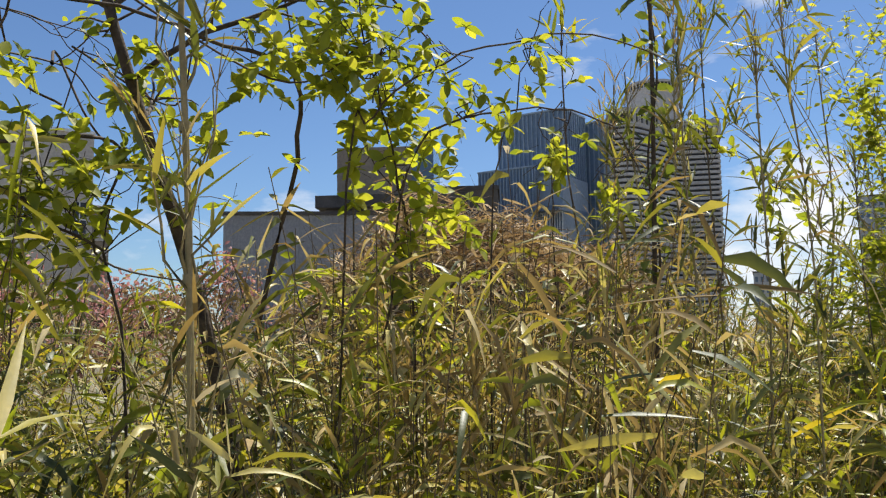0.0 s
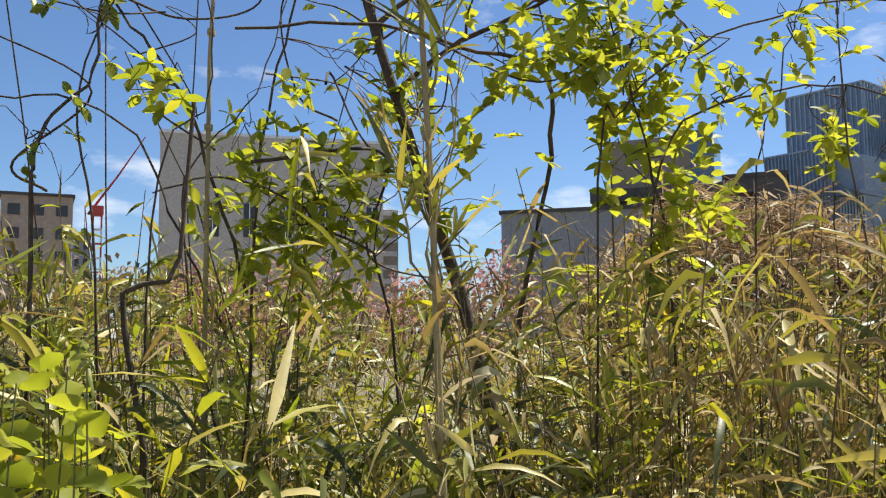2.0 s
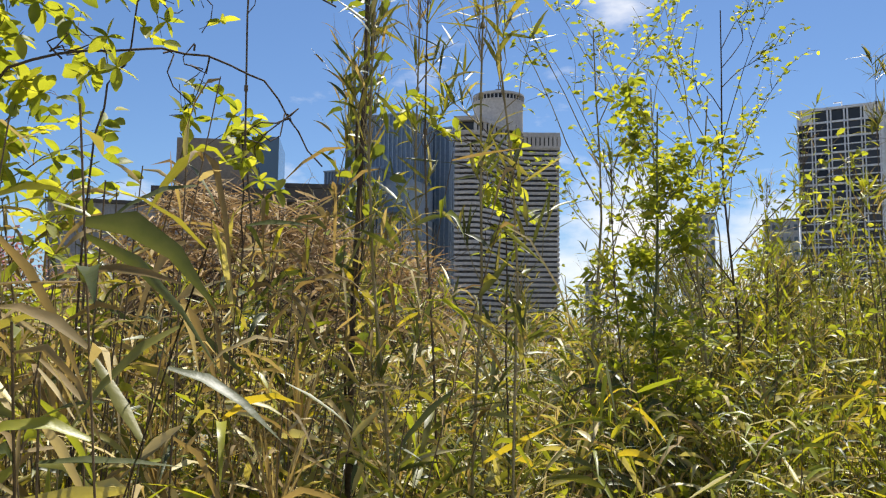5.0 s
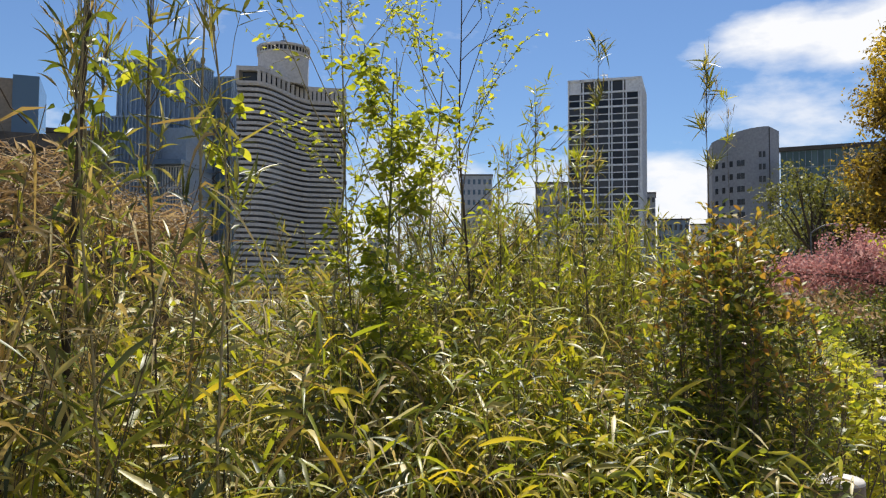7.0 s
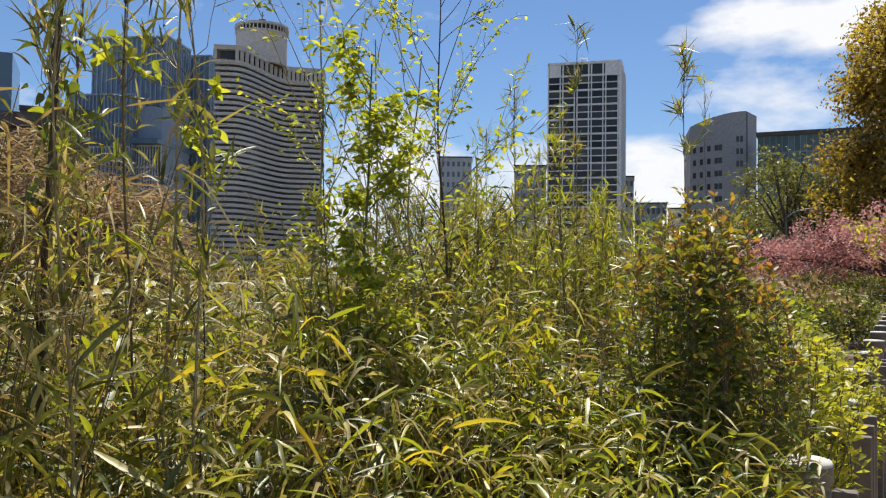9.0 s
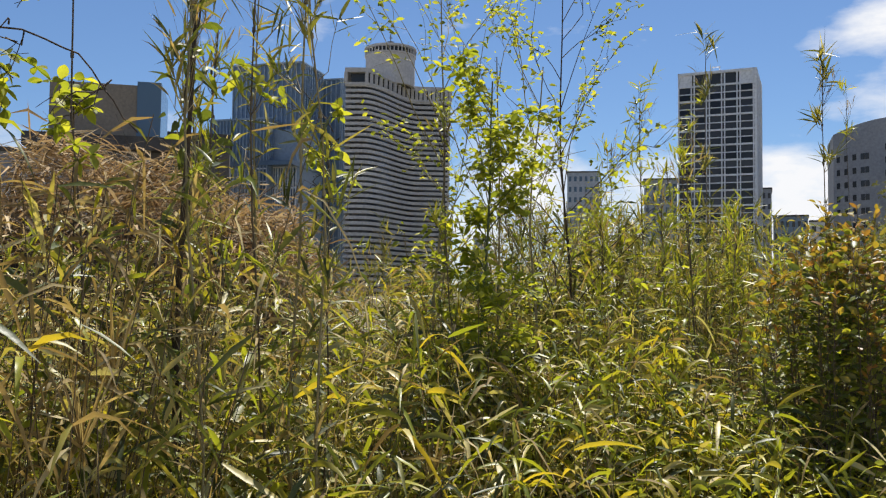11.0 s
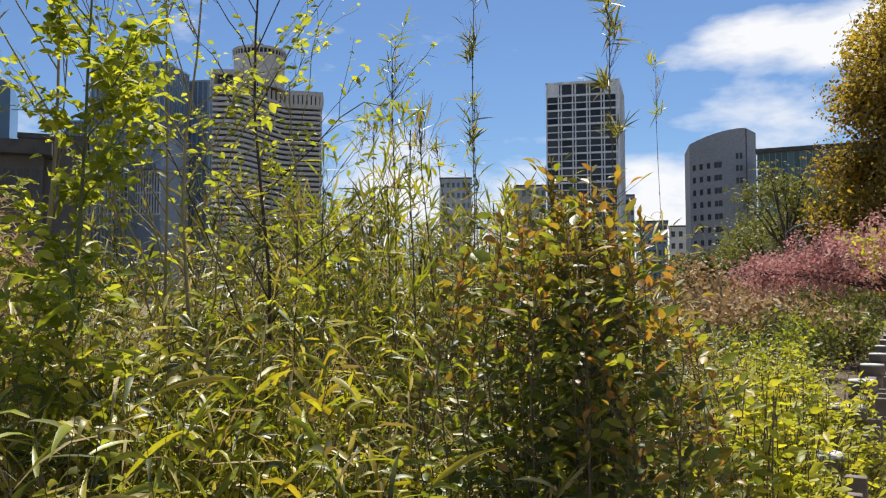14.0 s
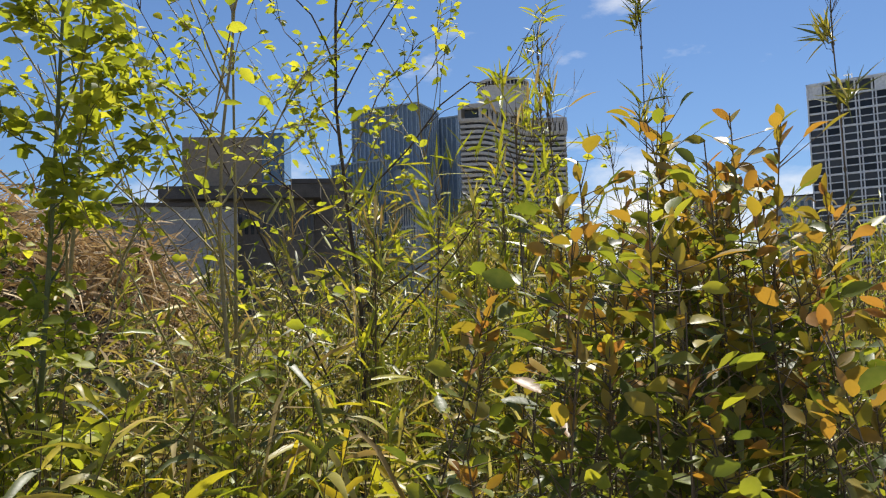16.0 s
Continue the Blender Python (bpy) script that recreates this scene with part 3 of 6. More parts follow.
def blue_offices():
    b = thing("blue_office_block", "blue-grey office block of ribbed metal and glass", "building")
    d = 270.0
    m = facing(46.64, d, -25)
    top = rise(14.75, d)
    low = rise(10.6, d)
    ribbed_block(b, "upper_block", m, (-24, 0, low - 2), (0, 16, top))
    building_block(b, "recess", ROOF_DARK, m, (-23.5, 0.6, low - 4), (0.4, 15, low - 1.9))
    ribbed_block(b, "rear_block", m, (-6, 17, 0), (6.5, 40, top - 1.6))
    ribbed_block(b, "lower_block", m, (-26.5, -9, 0), (-6.5, 12, low + 1.2), 1.1)
    building_block(b, "podium", BLUE_RIB, m, (-6.5, -5.5, 0), (1.5, 14, low - 1.5))
    building_block(b, "podium_band", BLUE_PANEL, m, (-27.0, -9.6, low - 13), (2.0, 14, low - 11.6))
    fr, gl = Pile(), Pile()
    window_grid(fr, gl, m, -6.3, 1.4, low - 26, low - 13.2, 9, 2, 0.3, 0.5, -5.55, 0.5)
    window_grid(fr, gl, m, -26.3, -6.7, low - 30, low - 14, 16, 4, 0.25, 0.4, -9.05, 0.4)
    part("louvres", fr.mesh("louvres", MULLION, smooth=False), b, "pale upright louvres over dark glass")
    part("panes", gl.mesh("panes", GLASS_BLUE, smooth=False), b)


def brown_block():
    b = thing("brown_tower_block", "blank brown block with glazed corner above dark roof", "building")
    d = 240.0
    m = facing(58.8, d, -8)
    w = far_width(62.1, 55.5, d)
    top = rise(12.55, d)
    building_block(b, "upper_wall", BROWN_WALL, m, (-w / 2, 0, 22), (w * 0.28, 24, top))
    building_block(b, "glazed_corner", GLASS_BLUE, m, (w * 0.28, -0.4, 24), (w / 2, 22, top + 1.0))
    building_block(b, "roof_slab", ROOF_DARK, m, (-w / 2 - 5, -6, rise(8.4, d)), (w / 2 + 10, 24, rise(9.2, d)))
    building_block(b, "lower_wall", DARK_WALL, m, (-w / 2 - 3, -2, 0), (w / 2 + 8, 24, rise(8.4, d)))
    for x in np.linspace(-w / 2 - 2, w / 2 + 7, 24):
        building_block(b, "window", GLASS_DARK, m, (x, -2.2, rise(6.2, d)), (x + 0.9, -1.9, rise(7.6, d)))
    building_block(b, "annex", DARK_WALL, m, (w / 2 + 2, 2, 0), (w / 2 + 18, 24, rise(9.6, d)))
    building_block(b, "annex_roof", ROOF_DARK, m, (w / 2 + 1.6, 1.6, rise(9.6, d)), (w / 2 + 18.4, 24, rise(9.9, d)))


def low_hall():
    b = thing("concrete_hall", "long low grey concrete hall with ribbed wall", "building")
    d = 215.0
    m = facing(64.0, d, -4)
    w = far_width(69.5, 58.5, d)
    top = rise(8.0, d)
    building_block(b, "wall", GREY_WALL, m, (-w / 2, 0, 0), (w / 2, 20, top))
    building_block(b, "roof_edge", ROOF_DARK, m, (-w / 2 - 0.5, -0.8, top), (w / 2 + 0.5, 20, top + 0.9))
    for x in np.linspace(-w / 2 + 0.5, w / 2 - 0.5, 26):
        building_block(b, "pilaster", GREY_WALL, m, (x - 0.2, -0.4, 0), (x + 0.2, 0.02, top))
    building_block(b, "string_course", GREY_WALL, m, (-w / 2, -0.3, top * 0.62), (w / 2, 0.02, top * 0.64))


def beige_block():
    b = thing("beige_block", "large blank beige building with few dark windows", "building")
    d = 230.0
    m = facing(84.6, d, 6)
    w = far_width(92.0, 77.4, d)
    top = rise(12.9, d)
    building_block(b, "wall", BEIGE_WALL, m, (-w / 2, 0, 0), (w / 2, 26, top))
    building_block(b, "parapet", MULLION, m, (-w / 2 - 0.3, -0.4, top), (w / 2 + 0.3, 26, top + 0.8))
    zz = rise(8.6, d)
    for i, x in enumerate((-0.30, -0.14, 0.02, 0.2, 0.42)):
        q = Pile()
        boxes(q, [(w * x, -0.15, zz - 9)], [(w * x + 3.2, 0.1, zz)], m)
        ob = part("window", q.mesh("window", GLASS_DARK, smooth=False), b)
        q = Pile()
        boxes(q, [(w * x + 1.45, -0.3, zz - 9), (w * x, -0.3, zz - 4.6)], [(w * x + 1.7, -0.14, zz), (w * x + 3.2, -0.14, zz - 4.3)], m)
        part("frame", q.mesh("frame", MULLION, smooth=False), ob)
    building_block(b, "side_wing", BROWN_WALL, m, (w / 2, 3, 0), (w / 2 + 5, 26, rise(8.6, d)))
    for z in np.linspace(4, rise(8.2, d), 9):
        building_block(b, "wing_band", PALE_BAND, m, (w / 2 + 0.3, 2.7, z), (w / 2 + 4.7, 3.02, z + 1.4))


def small_blocks():
    rows = ((101.0, 97.0, 8.6, 160, WARM_WALL, "low brown apartment house with square windows", 3),
            (97.0, 96.0, 6.3, 220, GREY_WALL, "small grey house far behind", 2),
            (28.8, 26.7, 7.9, 330, HAZE_TINT_WALL, "office block with flat roof, coloured pale for haze", 6),
            (23.8, 21.7, 7.35, 300, HAZE_TINT_WALL, "office block with flat roof, coloured pale for haze", 5),
            (35.0, 34.0, 3.6, 330, HAZE_TINT_WALL, "office block with flat roof, coloured pale for haze", 3),
            (16.6, 16.0, 6.6, 330, GREY_WALL, "slim grey block beside the tower", 2),
            (13.8, 12.4, 4.5, 300, WHITE_PAINT, "small white house below the towers", 3),
            (15.9, 13.9, 4.85, 300, BLUE_PANEL, "low blue-grey building with flat roof", 6))
    for az0, az1, el, d, mat, label, nx in rows:
        b = thing("city_block", label, "building", "far city blocks")
        m = facing((az0 + az1) / 2, d)
        w = far_width(az0, az1, d)
        top = rise(el, d)
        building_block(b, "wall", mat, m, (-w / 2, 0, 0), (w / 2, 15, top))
        building_block(b, "roof", ROOF_DARK, m, (-w / 2 - 0.3, -0.3, top), (w / 2 + 0.3, 15, top + 0.5))
        nz = max(2, int(top / 4))
        for i in range(nx):
            for k in range(nz):
                x = -w / 2 + w * (i + 0.28) / nx
                z = top - 3.4 - k * 4.0
                if z < 3:
                    continue
                q = Pile()
                boxes(q, [(x, -0.12, z)], [(x + w / nx * 0.5, 0.1, z + 1.9)], m)
                # haze-coloured blocks get lighter blue panes, so windows look hazed too
                part("window", q.mesh("window", GLASS_BLUE if mat is HAZE_TINT_WALL else GLASS_DARK, smooth=False), b)
    # dark glass hall behind the far trees
    b = thing("glass_hall", "dark teal glass hall with curved green roof edge", "building")
    d = 230.0
    m = facing(3.7, d)
    w = far_width(8.6, -0.6, d)
    top = rise(9.2, d)
    building_block(b, "core", BLUE_PANEL, m, (-w / 2, 0, 0), (w / 2, 20, top - 1))
    fr, gl = Pile(), Pile()
    window_grid(fr, gl, m, -w / 2, w / 2, 0, top - 1, 26, 9, 0.16, 0.2, 0.0, 0.2)
    part("glazing_grid", fr.mesh("glazing_grid", BLUE_PANEL, smooth=False), b)
    part("panes", gl.mesh("panes", GLASS_TEAL, smooth=False), b)
    building_block(b, "roof", ROOF_DARK, m, (-w / 2 - 0.4, -1.0, top - 1), (w / 2, 20, top))


def tower_crane():
    b = thing("tower_crane", "red and white lattice tower crane above the roofs", "crane")
    d = 210.0
    m = facing(95.6, d)
    top = rise(7.6, d)
    for i in range(9):
        q = Pile()
        z0, z1 = top * i / 9, top * (i + 1) / 9
        for x in (-0.9, 0.9):
            for y in (-0.9, 0.9):
                boxes(q, [(x - 0.2, y - 0.2, z0)], [(x + 0.2, y + 0.2, z1)], m)
        boxes(q, [(-1, -1, z1 - 0.3)], [(1, 1, z1)], m)
        part("mast_section", q.mesh("mast_section", CRANE_RED if i % 2 == 0 else WHITE_PAINT, smooth=False), b)
    q = Pile()
    line = np.array([np.array(m @ Vector(v)) for v in ((-2, 0, top), (4, 0, top + 9), (10, 0, top + 19))])[None]
    tubes(q, line, 0.32, 4)
    part("jib", q.mesh("jib", CRANE_RED, smooth=False), b, "raised red jib")
    q = Pile()
    boxes(q, [(-1.6, -1.2, top)], [(1.3, 1.2, top + 2.0)], m)
    part("cab", q.mesh("cab", CRANE_RED, smooth=False), b)


hotel_tower()
grid_tower()
round_office()
blue_offices()
brown_block()
low_hall()
beige_block()
small_blocks()
tower_crane()
# ---------------------------------------------------------------- pavement and fence
POST_Y = [4.16 + 1.9 * k for k in range(-1, 14)]


def fence():
    b = thing("fence", "low brown-grey concrete fence with round capped posts and rail", "fence", at=(0.06, 4.16, 0))
    # one round post: fluted shaft, neck ring, flat cap with rounded rim
    prof = [(0.0, 0.091), (0.60, 0.091), (0.655, 0.091), (0.662, 0.098), (0.668, 0.100), (0.694, 0.100), (0.702, 0.097), (0.708, 0.090), (0.722, 0.090), (0.728, 0.098), (0.736, 0.102), (0.800, 0.102)]
    prof = [(z, r * 1.13) for z, r in prof]
    shaft_p = Pile()
    k = 40
    a = np.arange(k) * 2 * np.pi / k
    flute = 1 - 0.028 * (np.arange(k) % 2)
    rings = np.array([[(math.cos(t) * r * (fl if z < 0.66 else 1), math.sin(t) * r * (fl if z < 0.66 else 1), z) for t, fl in zip(a, flute)] for z, r in prof])
    i = np.arange(k)
    j = (i + 1) % k
    shaft_p.put(rings, np.concatenate([np.stack([q * k + i, q * k + j, (q + 1) * k + j, (q + 1) * k + i], 1) for q in range(len(prof) - 1)]))
    shaft = shaft_p.mesh("post", CONCRETE)
    bm = bmesh.new()
    prev = None
    for r, z in ((0.115, 0.799), (0.115, 0.806), (0.109, 0.815), (0.068, 0.819)):
        ring = [bm.verts.new((math.cos(t) * r, math.sin(t) * r, z)) for t in a]
        if prev:
            for q in range(k):
                bm.faces.new((prev[q], prev[(q + 1) % k], ring[(q + 1) % k], ring[q]))
        prev = ring
    bm.faces.new(prev)
    # only the top face is pale, sunlight put into its colour
    cap = finish(bm, "cap", CAP_CONCRETE, 0, True)
    bm = bmesh.new()
    box_bm(bm, (-0.045, 0.10, 0.60), (0.045, 1.80, 0.70))
    rail = finish(bm, "rail", CONCRETE, 0.012)
    bm = bmesh.new()
    box_bm(bm, (-0.04, 0.10, 0.16), (0.04, 1.80, 0.25))
    low_rail = finish(bm, "low_rail", CONCRETE, 0.012)
    bm = bmesh.new()
    box_bm(bm, (-0.042, -0.03, 0.0), (0.042, 0.03, 0.77))
    slat = finish(bm, "slat", CONCRETE, 0.008)
    bm = bmesh.new()
    bmesh.ops.create_cone(bm, cap_ends=True, segments=8, radius1=0.009, radius2=0.009, depth=0.40, matrix=Matrix.Translation((0, 0, 0.43)))
    rod = finish(bm, "steel_rod", RUSTY_STEEL, 0, True)
    for y in POST_Y:
        dy = y - 4.16
        post = part("post", shaft, b)
        post.location = (0, dy, 0)
        c = part("cap", cap, post, "round cap top, coloured pale for sunlight")
        c.location = (0, 0, 0)
        for nm, me in (("rail", rail), ("low_rail", low_rail)):
            part(nm, me, b).location = (0, dy, 0)
        for q in range(8):
            part("steel_rod", rod, b).location = (0.0, dy + 0.25 + q * 0.2, 0)
        for q in (0.95, 1.30, 1.65):
            s = part("slat", slat, b)
            s.location = (0.17, dy + q, 0)


fence()

p = Pile()
boxes(p, [(0.0, -8, -0.05)], [(7.0, 42, -0.012)], Matrix.Identity(4))
walkway = tagged(part("pavement", p.mesh("pavement", GROUT, smooth=False), None), "pale beige block pavement with sandy joints", "pavement", "", "structure")

# ---------------------------------------------------------------- dwarf bamboo thicket


def scatter(n, x0, x1, y0, y1):
    return rng.uniform(x0, x1, n), rng.uniform(y0, y1, n)


def culms(pile_stem, pile_leaf, pile_young, pile_dry, x, y, height, leaf_len=(0.09, 0.19), leaf_w=(0.011, 0.021), leaves=13, young=0.2, dead=0.16, arch=0.45, seg=3):
    n = len(x)
    k = 6
    s = np.linspace(0, 1, k)
    lean = rng.normal(0, 0.13, (n, 2))
    bow = rng.normal(0, 0.10, (n, 2))
    line = np.zeros((n, k, 3))
    line[:, :, 0] = x[:, None] + lean[:, 0:1] * s * height[:, None] + bow[:, 0:1] * s ** 2
    line[:, :, 1] = y[:, None] + lean[:, 1:2] * s * height[:, None] + bow[:, 1:2] * s ** 2
    line[:, :, 2] = height[:, None] * s
    tubes(pile_stem, line, rng.uniform(0.0016, 0.0034, n), 4)
    for q in range(leaves):
        u = np.clip(1.0 - np.abs(rng.normal(0, 0.30, n)) * (q / leaves + 0.25), 0.12, 1.0)
        f = u * (k - 1)
        i0 = np.clip(f.astype(int), 0, k - 2)
        w = (f - i0)[:, None]
        base = line[np.arange(n), i0] * (1 - w) + line[np.arange(n), i0 + 1] * w
        ang = rng.uniform(0, 2 * np.pi, n)
        up = rng.normal(0.35, 0.55, n)
        head = np.stack([np.cos(ang), np.sin(ang), up], 1)
        L = rng.uniform(*leaf_len, n) * rng.uniform(0.7, 1.2, n)
        W = rng.uniform(*leaf_w, n)
        droop = np.abs(rng.normal(arch, 0.4, n))
        pick = rng.random(n)
        yg = pick < young
        dd = pick > 1 - dead
        gr = ~yg & ~dd
        blades(pile_leaf, base[gr], head[gr], L[gr], W[gr], droop[gr], seg)
        blades(pile_young, base[yg], head[yg], L[yg], W[yg], droop[yg], seg)
        blades(pile_dry, base[dd], head[dd], L[dd], W[dd] * 0.7, droop[dd] * 1.4, 3)


def thicket():
    stems, leaf, young, dead = Pile(), Pile(), Pile(), Pile()
    for x0, x1, y0, y1, per, leaves, scale in ((-0.9, -0.05, -0.8, 2.2, 90, 13, 1.45), (-0.9, -0.05, 2.2, 9.0, 108, 15, 1.3), (-2.2, -0.9, -1.5, 2.0, 72, 14, 1.6), (-2.2, -0.9, 2.0, 9.0, 84, 15, 1.4), (-4.5, -2.2, -2.5, 10.0, 38, 13, 1.8),
                                               (-9.0, -4.5, -4.0, 13.0, 9, 12, 1.5)):
        n = int(per * (x1 - x0) * (y1 - y0))
        x, y = scatter(n, x0, x1, y0, y1)
        h = hedge_top(x, y) * rng.uniform(0.40 if y1 < 2.5 else 0.52, 1.06, n)
        h *= 1 + (rng.random(n) < 0.05) * rng.uniform(0.04, 0.2, n)
        # the path side stays clear of the walker
        near = (x > -0.25) & (y < 2.6)
        h[near] *= 0.8
        h[(x > -0.5) & (x <= -0.25) & (y < 1.8)] *= 0.82
        # room under the shrub
        shade = ((x + 0.20) ** 2 + (y - 3.70) ** 2) < 0.24 ** 2
        h[shade] *= 0.55
        culms(stems, leaf, young, dead, x, y, h, (0.055 * scale, 0.125 * scale), (0.0066 * scale, 0.0136 * scale), leaves - 1, 0.18, 0.12 if y1 < 2.5 else 0.25, 0.62 if y1 < 2.5 else 0.5, 4 if y1 < 2.5 else (2 if x0 < -4 else 3))
    # shaded older leaves low down inside the thicket
    n = 15000
    x, y = scatter(n, -4.2, -0.12, -1.6, 9.0)
    z = hedge_top(x, y) * rng.uniform(0.15, 0.74, n)
    ang = rng.uniform(0, 2 * np.pi, n)
    L = rng.uniform(0.07, 0.17, n)
    blades(leaf, np.stack([x, y, z], 1), np.stack([np.cos(ang), np.sin(ang), rng.normal(0.2, 0.5, n)], 1), L, L * rng.uniform(0.09, 0.15, n), np.abs(rng.normal(0.4, 0.3, n)), 3)
    n = 14000
    x, y = scatter(n, -2.6, -0.15, -1.2, 2.4)
    z = hedge_top(x, y) * rng.uniform(0.25, 0.85, n)
    ang = rng.uniform(0, 2 * np.pi, n)
    L = rng.uniform(0.07, 0.16, n)
    blades(leaf, np.stack([x, y, z], 1), np.stack([np.cos(ang), np.sin(ang), rng.normal(0.1, 0.4, n)], 1), L, L * rng.uniform(0.10, 0.16, n), np.abs(rng.normal(0.5, 0.3, n)), 3)
    # taller clumps that stand over the rest, and lime shoots along the fence
    for cx, cy, r, hh, m, yg, sc in ((-1.02, 1.12, 0.25, 1.70, 70, 0.10, 1.05), (-1.3, 1.40, 0.28, 1.78, 60, 0.10, 1.1), (-1.45, 1.75, 0.22, 1.72, 40, 0.10, 1.1), (-1.9, 0.1, 0.4, 1.80, 60, 0.2, 1.1), (-1.1, -0.25, 0.25, 1.56, 46, 0.4, 1.3),
                                 (-2.0, 5.3, 0.5, 1.92, 80, 0.3, 1.2), (-1.4, 6.2, 0.5, 1.95, 80, 0.35, 1.2),
                                 (-0.42, 3.1, 0.45, 0.98, 170, 0.55, 1.25), (-0.22, 3.12, 0.22, 1.02, 110, 0.55, 1.2), (-0.32, 3.32, 0.25, 1.12, 90, 0.5, 1.2), (-0.14, 3.38, 0.14, 1.0, 50, 0.5, 1.1), (-0.55, 4.0, 0.40, 1.0, 110, 0.45, 1.25), (-0.35, 2.5, 0.3, 0.88, 100, 0.6, 1.2), (-0.9, 3.4, 0.4, 1.15, 90, 0.45, 1.25)):
        x = cx + rng.normal(0, r * 0.6, m)
        y = cy + rng.normal(0, r * 0.6, m)
        x = np.minimum(x, -0.12)
        culms(stems, leaf, young, dead, x, y, hh * rng.uniform(0.78, 1.05, m), (0.06 * sc, 0.13 * sc), (0.008 * sc, 0.015 * sc), 16, yg, 0.62 if yg < 0.18 else 0.12)
    # dark leafy under-storey where the thicket is deepest
    for x0, x1, y0, y1, m in ((-2.0, -0.55, -0.6, 1.5, 190), (-2.4, -0.9, 1.5, 3.0, 130)):
        x, y = scatter(m, x0, x1, y0, y1)
        culms(stems, leaf, young, dead, x, y, hedge_top(x, y) * rng.uniform(0.62, 0.97, m), (0.08, 0.17), (0.009, 0.017), 18, 0.14, 0.10, 0.6, 4)
    # bright young blades on the sunny surface beside the shrub
    for x0, x1, y0, y1, m in ((-1.5, -0.45, 2.7, 3.7, 120), (-1.2, -0.5, 3.0, 3.9, 70), (-0.6, -0.2, 2.6, 3.2, 40)):
        x, y = scatter(m, x0, x1, y0, y1)
        culms(stems, leaf, young, dead, x, y, hedge_top(x, y) * rng.uniform(1.0, 1.16, m), (0.08, 0.17), (0.010, 0.018), 11, 0.55, 0.15, 0.6, 5)
    # broad arching blades over the nearer part
    for x0, x1, y0, y1, m in ((-2.5, -0.7, 2.7, 4.7, 110), (-1.4, -0.45, 2.9, 3.9, 80), (-1.7, -0.45, 1.5, 2.7, 50), (-1.5, -0.6, -0.4, 1.3, 26)):
        x, y = scatter(m, x0, x1, y0, y1)
        culms(stems, leaf, young, dead, x, y, hedge_top(x, y) * rng.uniform(0.86, 1.03, m), (0.10, 0.22), (0.010, 0.019), 12, 0.34, 0.18, 0.75, 5)
    b = thing("dwarf_bamboo", "dense sunlit thicket of green and yellowing dwarf bamboo", "bamboo grass", "", "stuff")
    part("stem_growth", stems.mesh("stem_growth", DARK_CANE), b)
    part("leaves", leaf.mesh("leaves", BAMBOO), b)
    part("young_leaves", young.mesh("young_leaves", BAMBOO_YOUNG), b, "bright yellow-green young leaves")
    part("dead_leaves", dead.mesh("dead_leaves", DRY), b, "tan dead leaves")


thicket()


def dry_grass():
    q = Pile()
    n = 12000
    x, y = scatter(n, -5.0, -0.1, -1.5, 8.5)
    top = hedge_top(x, y)
    z = top * rng.uniform(0.35, 1.0, n)
    keep = (y > 2.0) | (rng.random(n) < 0.45)
    x, y, z = x[keep], y[keep], z[keep]
    n = len(x)
    ang = rng.uniform(0, 2 * np.pi, n)
    head = np.stack([np.cos(ang), np.sin(ang), rng.normal(0.8, 0.7, n)], 1)
    blades(q, np.stack([x, y, z], 1), head, rng.uniform(0.08, 0.34, n), rng.uniform(0.002, 0.006, n), np.abs(rng.normal(0.3, 0.3, n)), 3)
    # long dead canes leaning through the thicket
    c = Pile()
    m = 1700
    x, y = scatter(m, -4.0, -0.15, -1.5, 8.5)
    h = hedge_top(x, y)
    z0 = h * rng.uniform(0.2, 0.8, m)
    ang = rng.uniform(0, 2 * np.pi, m)
    L = rng.uniform(0.25, 0.8, m)
    tip = np.stack([x + np.cos(ang) * L * 0.6, y + np.sin(ang) * L * 0.6, np.minimum(z0 + L * rng.uniform(0.2, 1.0, m), h * 1.08)], 1)
    tip[:, 0] = np.minimum(tip[:, 0], -0.15)
    p0 = np.stack([x, y, z0], 1)
    mid = (p0 + tip) / 2 + rng.normal(0, 0.02, (m, 3))
    tubes(c, np.stack([p0, mid, tip], 1), rng.uniform(0.0010, 0.0024, m), 4, 0, 0.6)
    b = thing("dry_grass", "pale dry grass stalks and dead blades in the thicket", "dry grass", "", "stuff")
    part("blades", q.mesh("blades", DRY), b)
    part("dead_growth", c.mesh("dead_growth", CANE), b, "pale straight dead canes")


dry_grass()


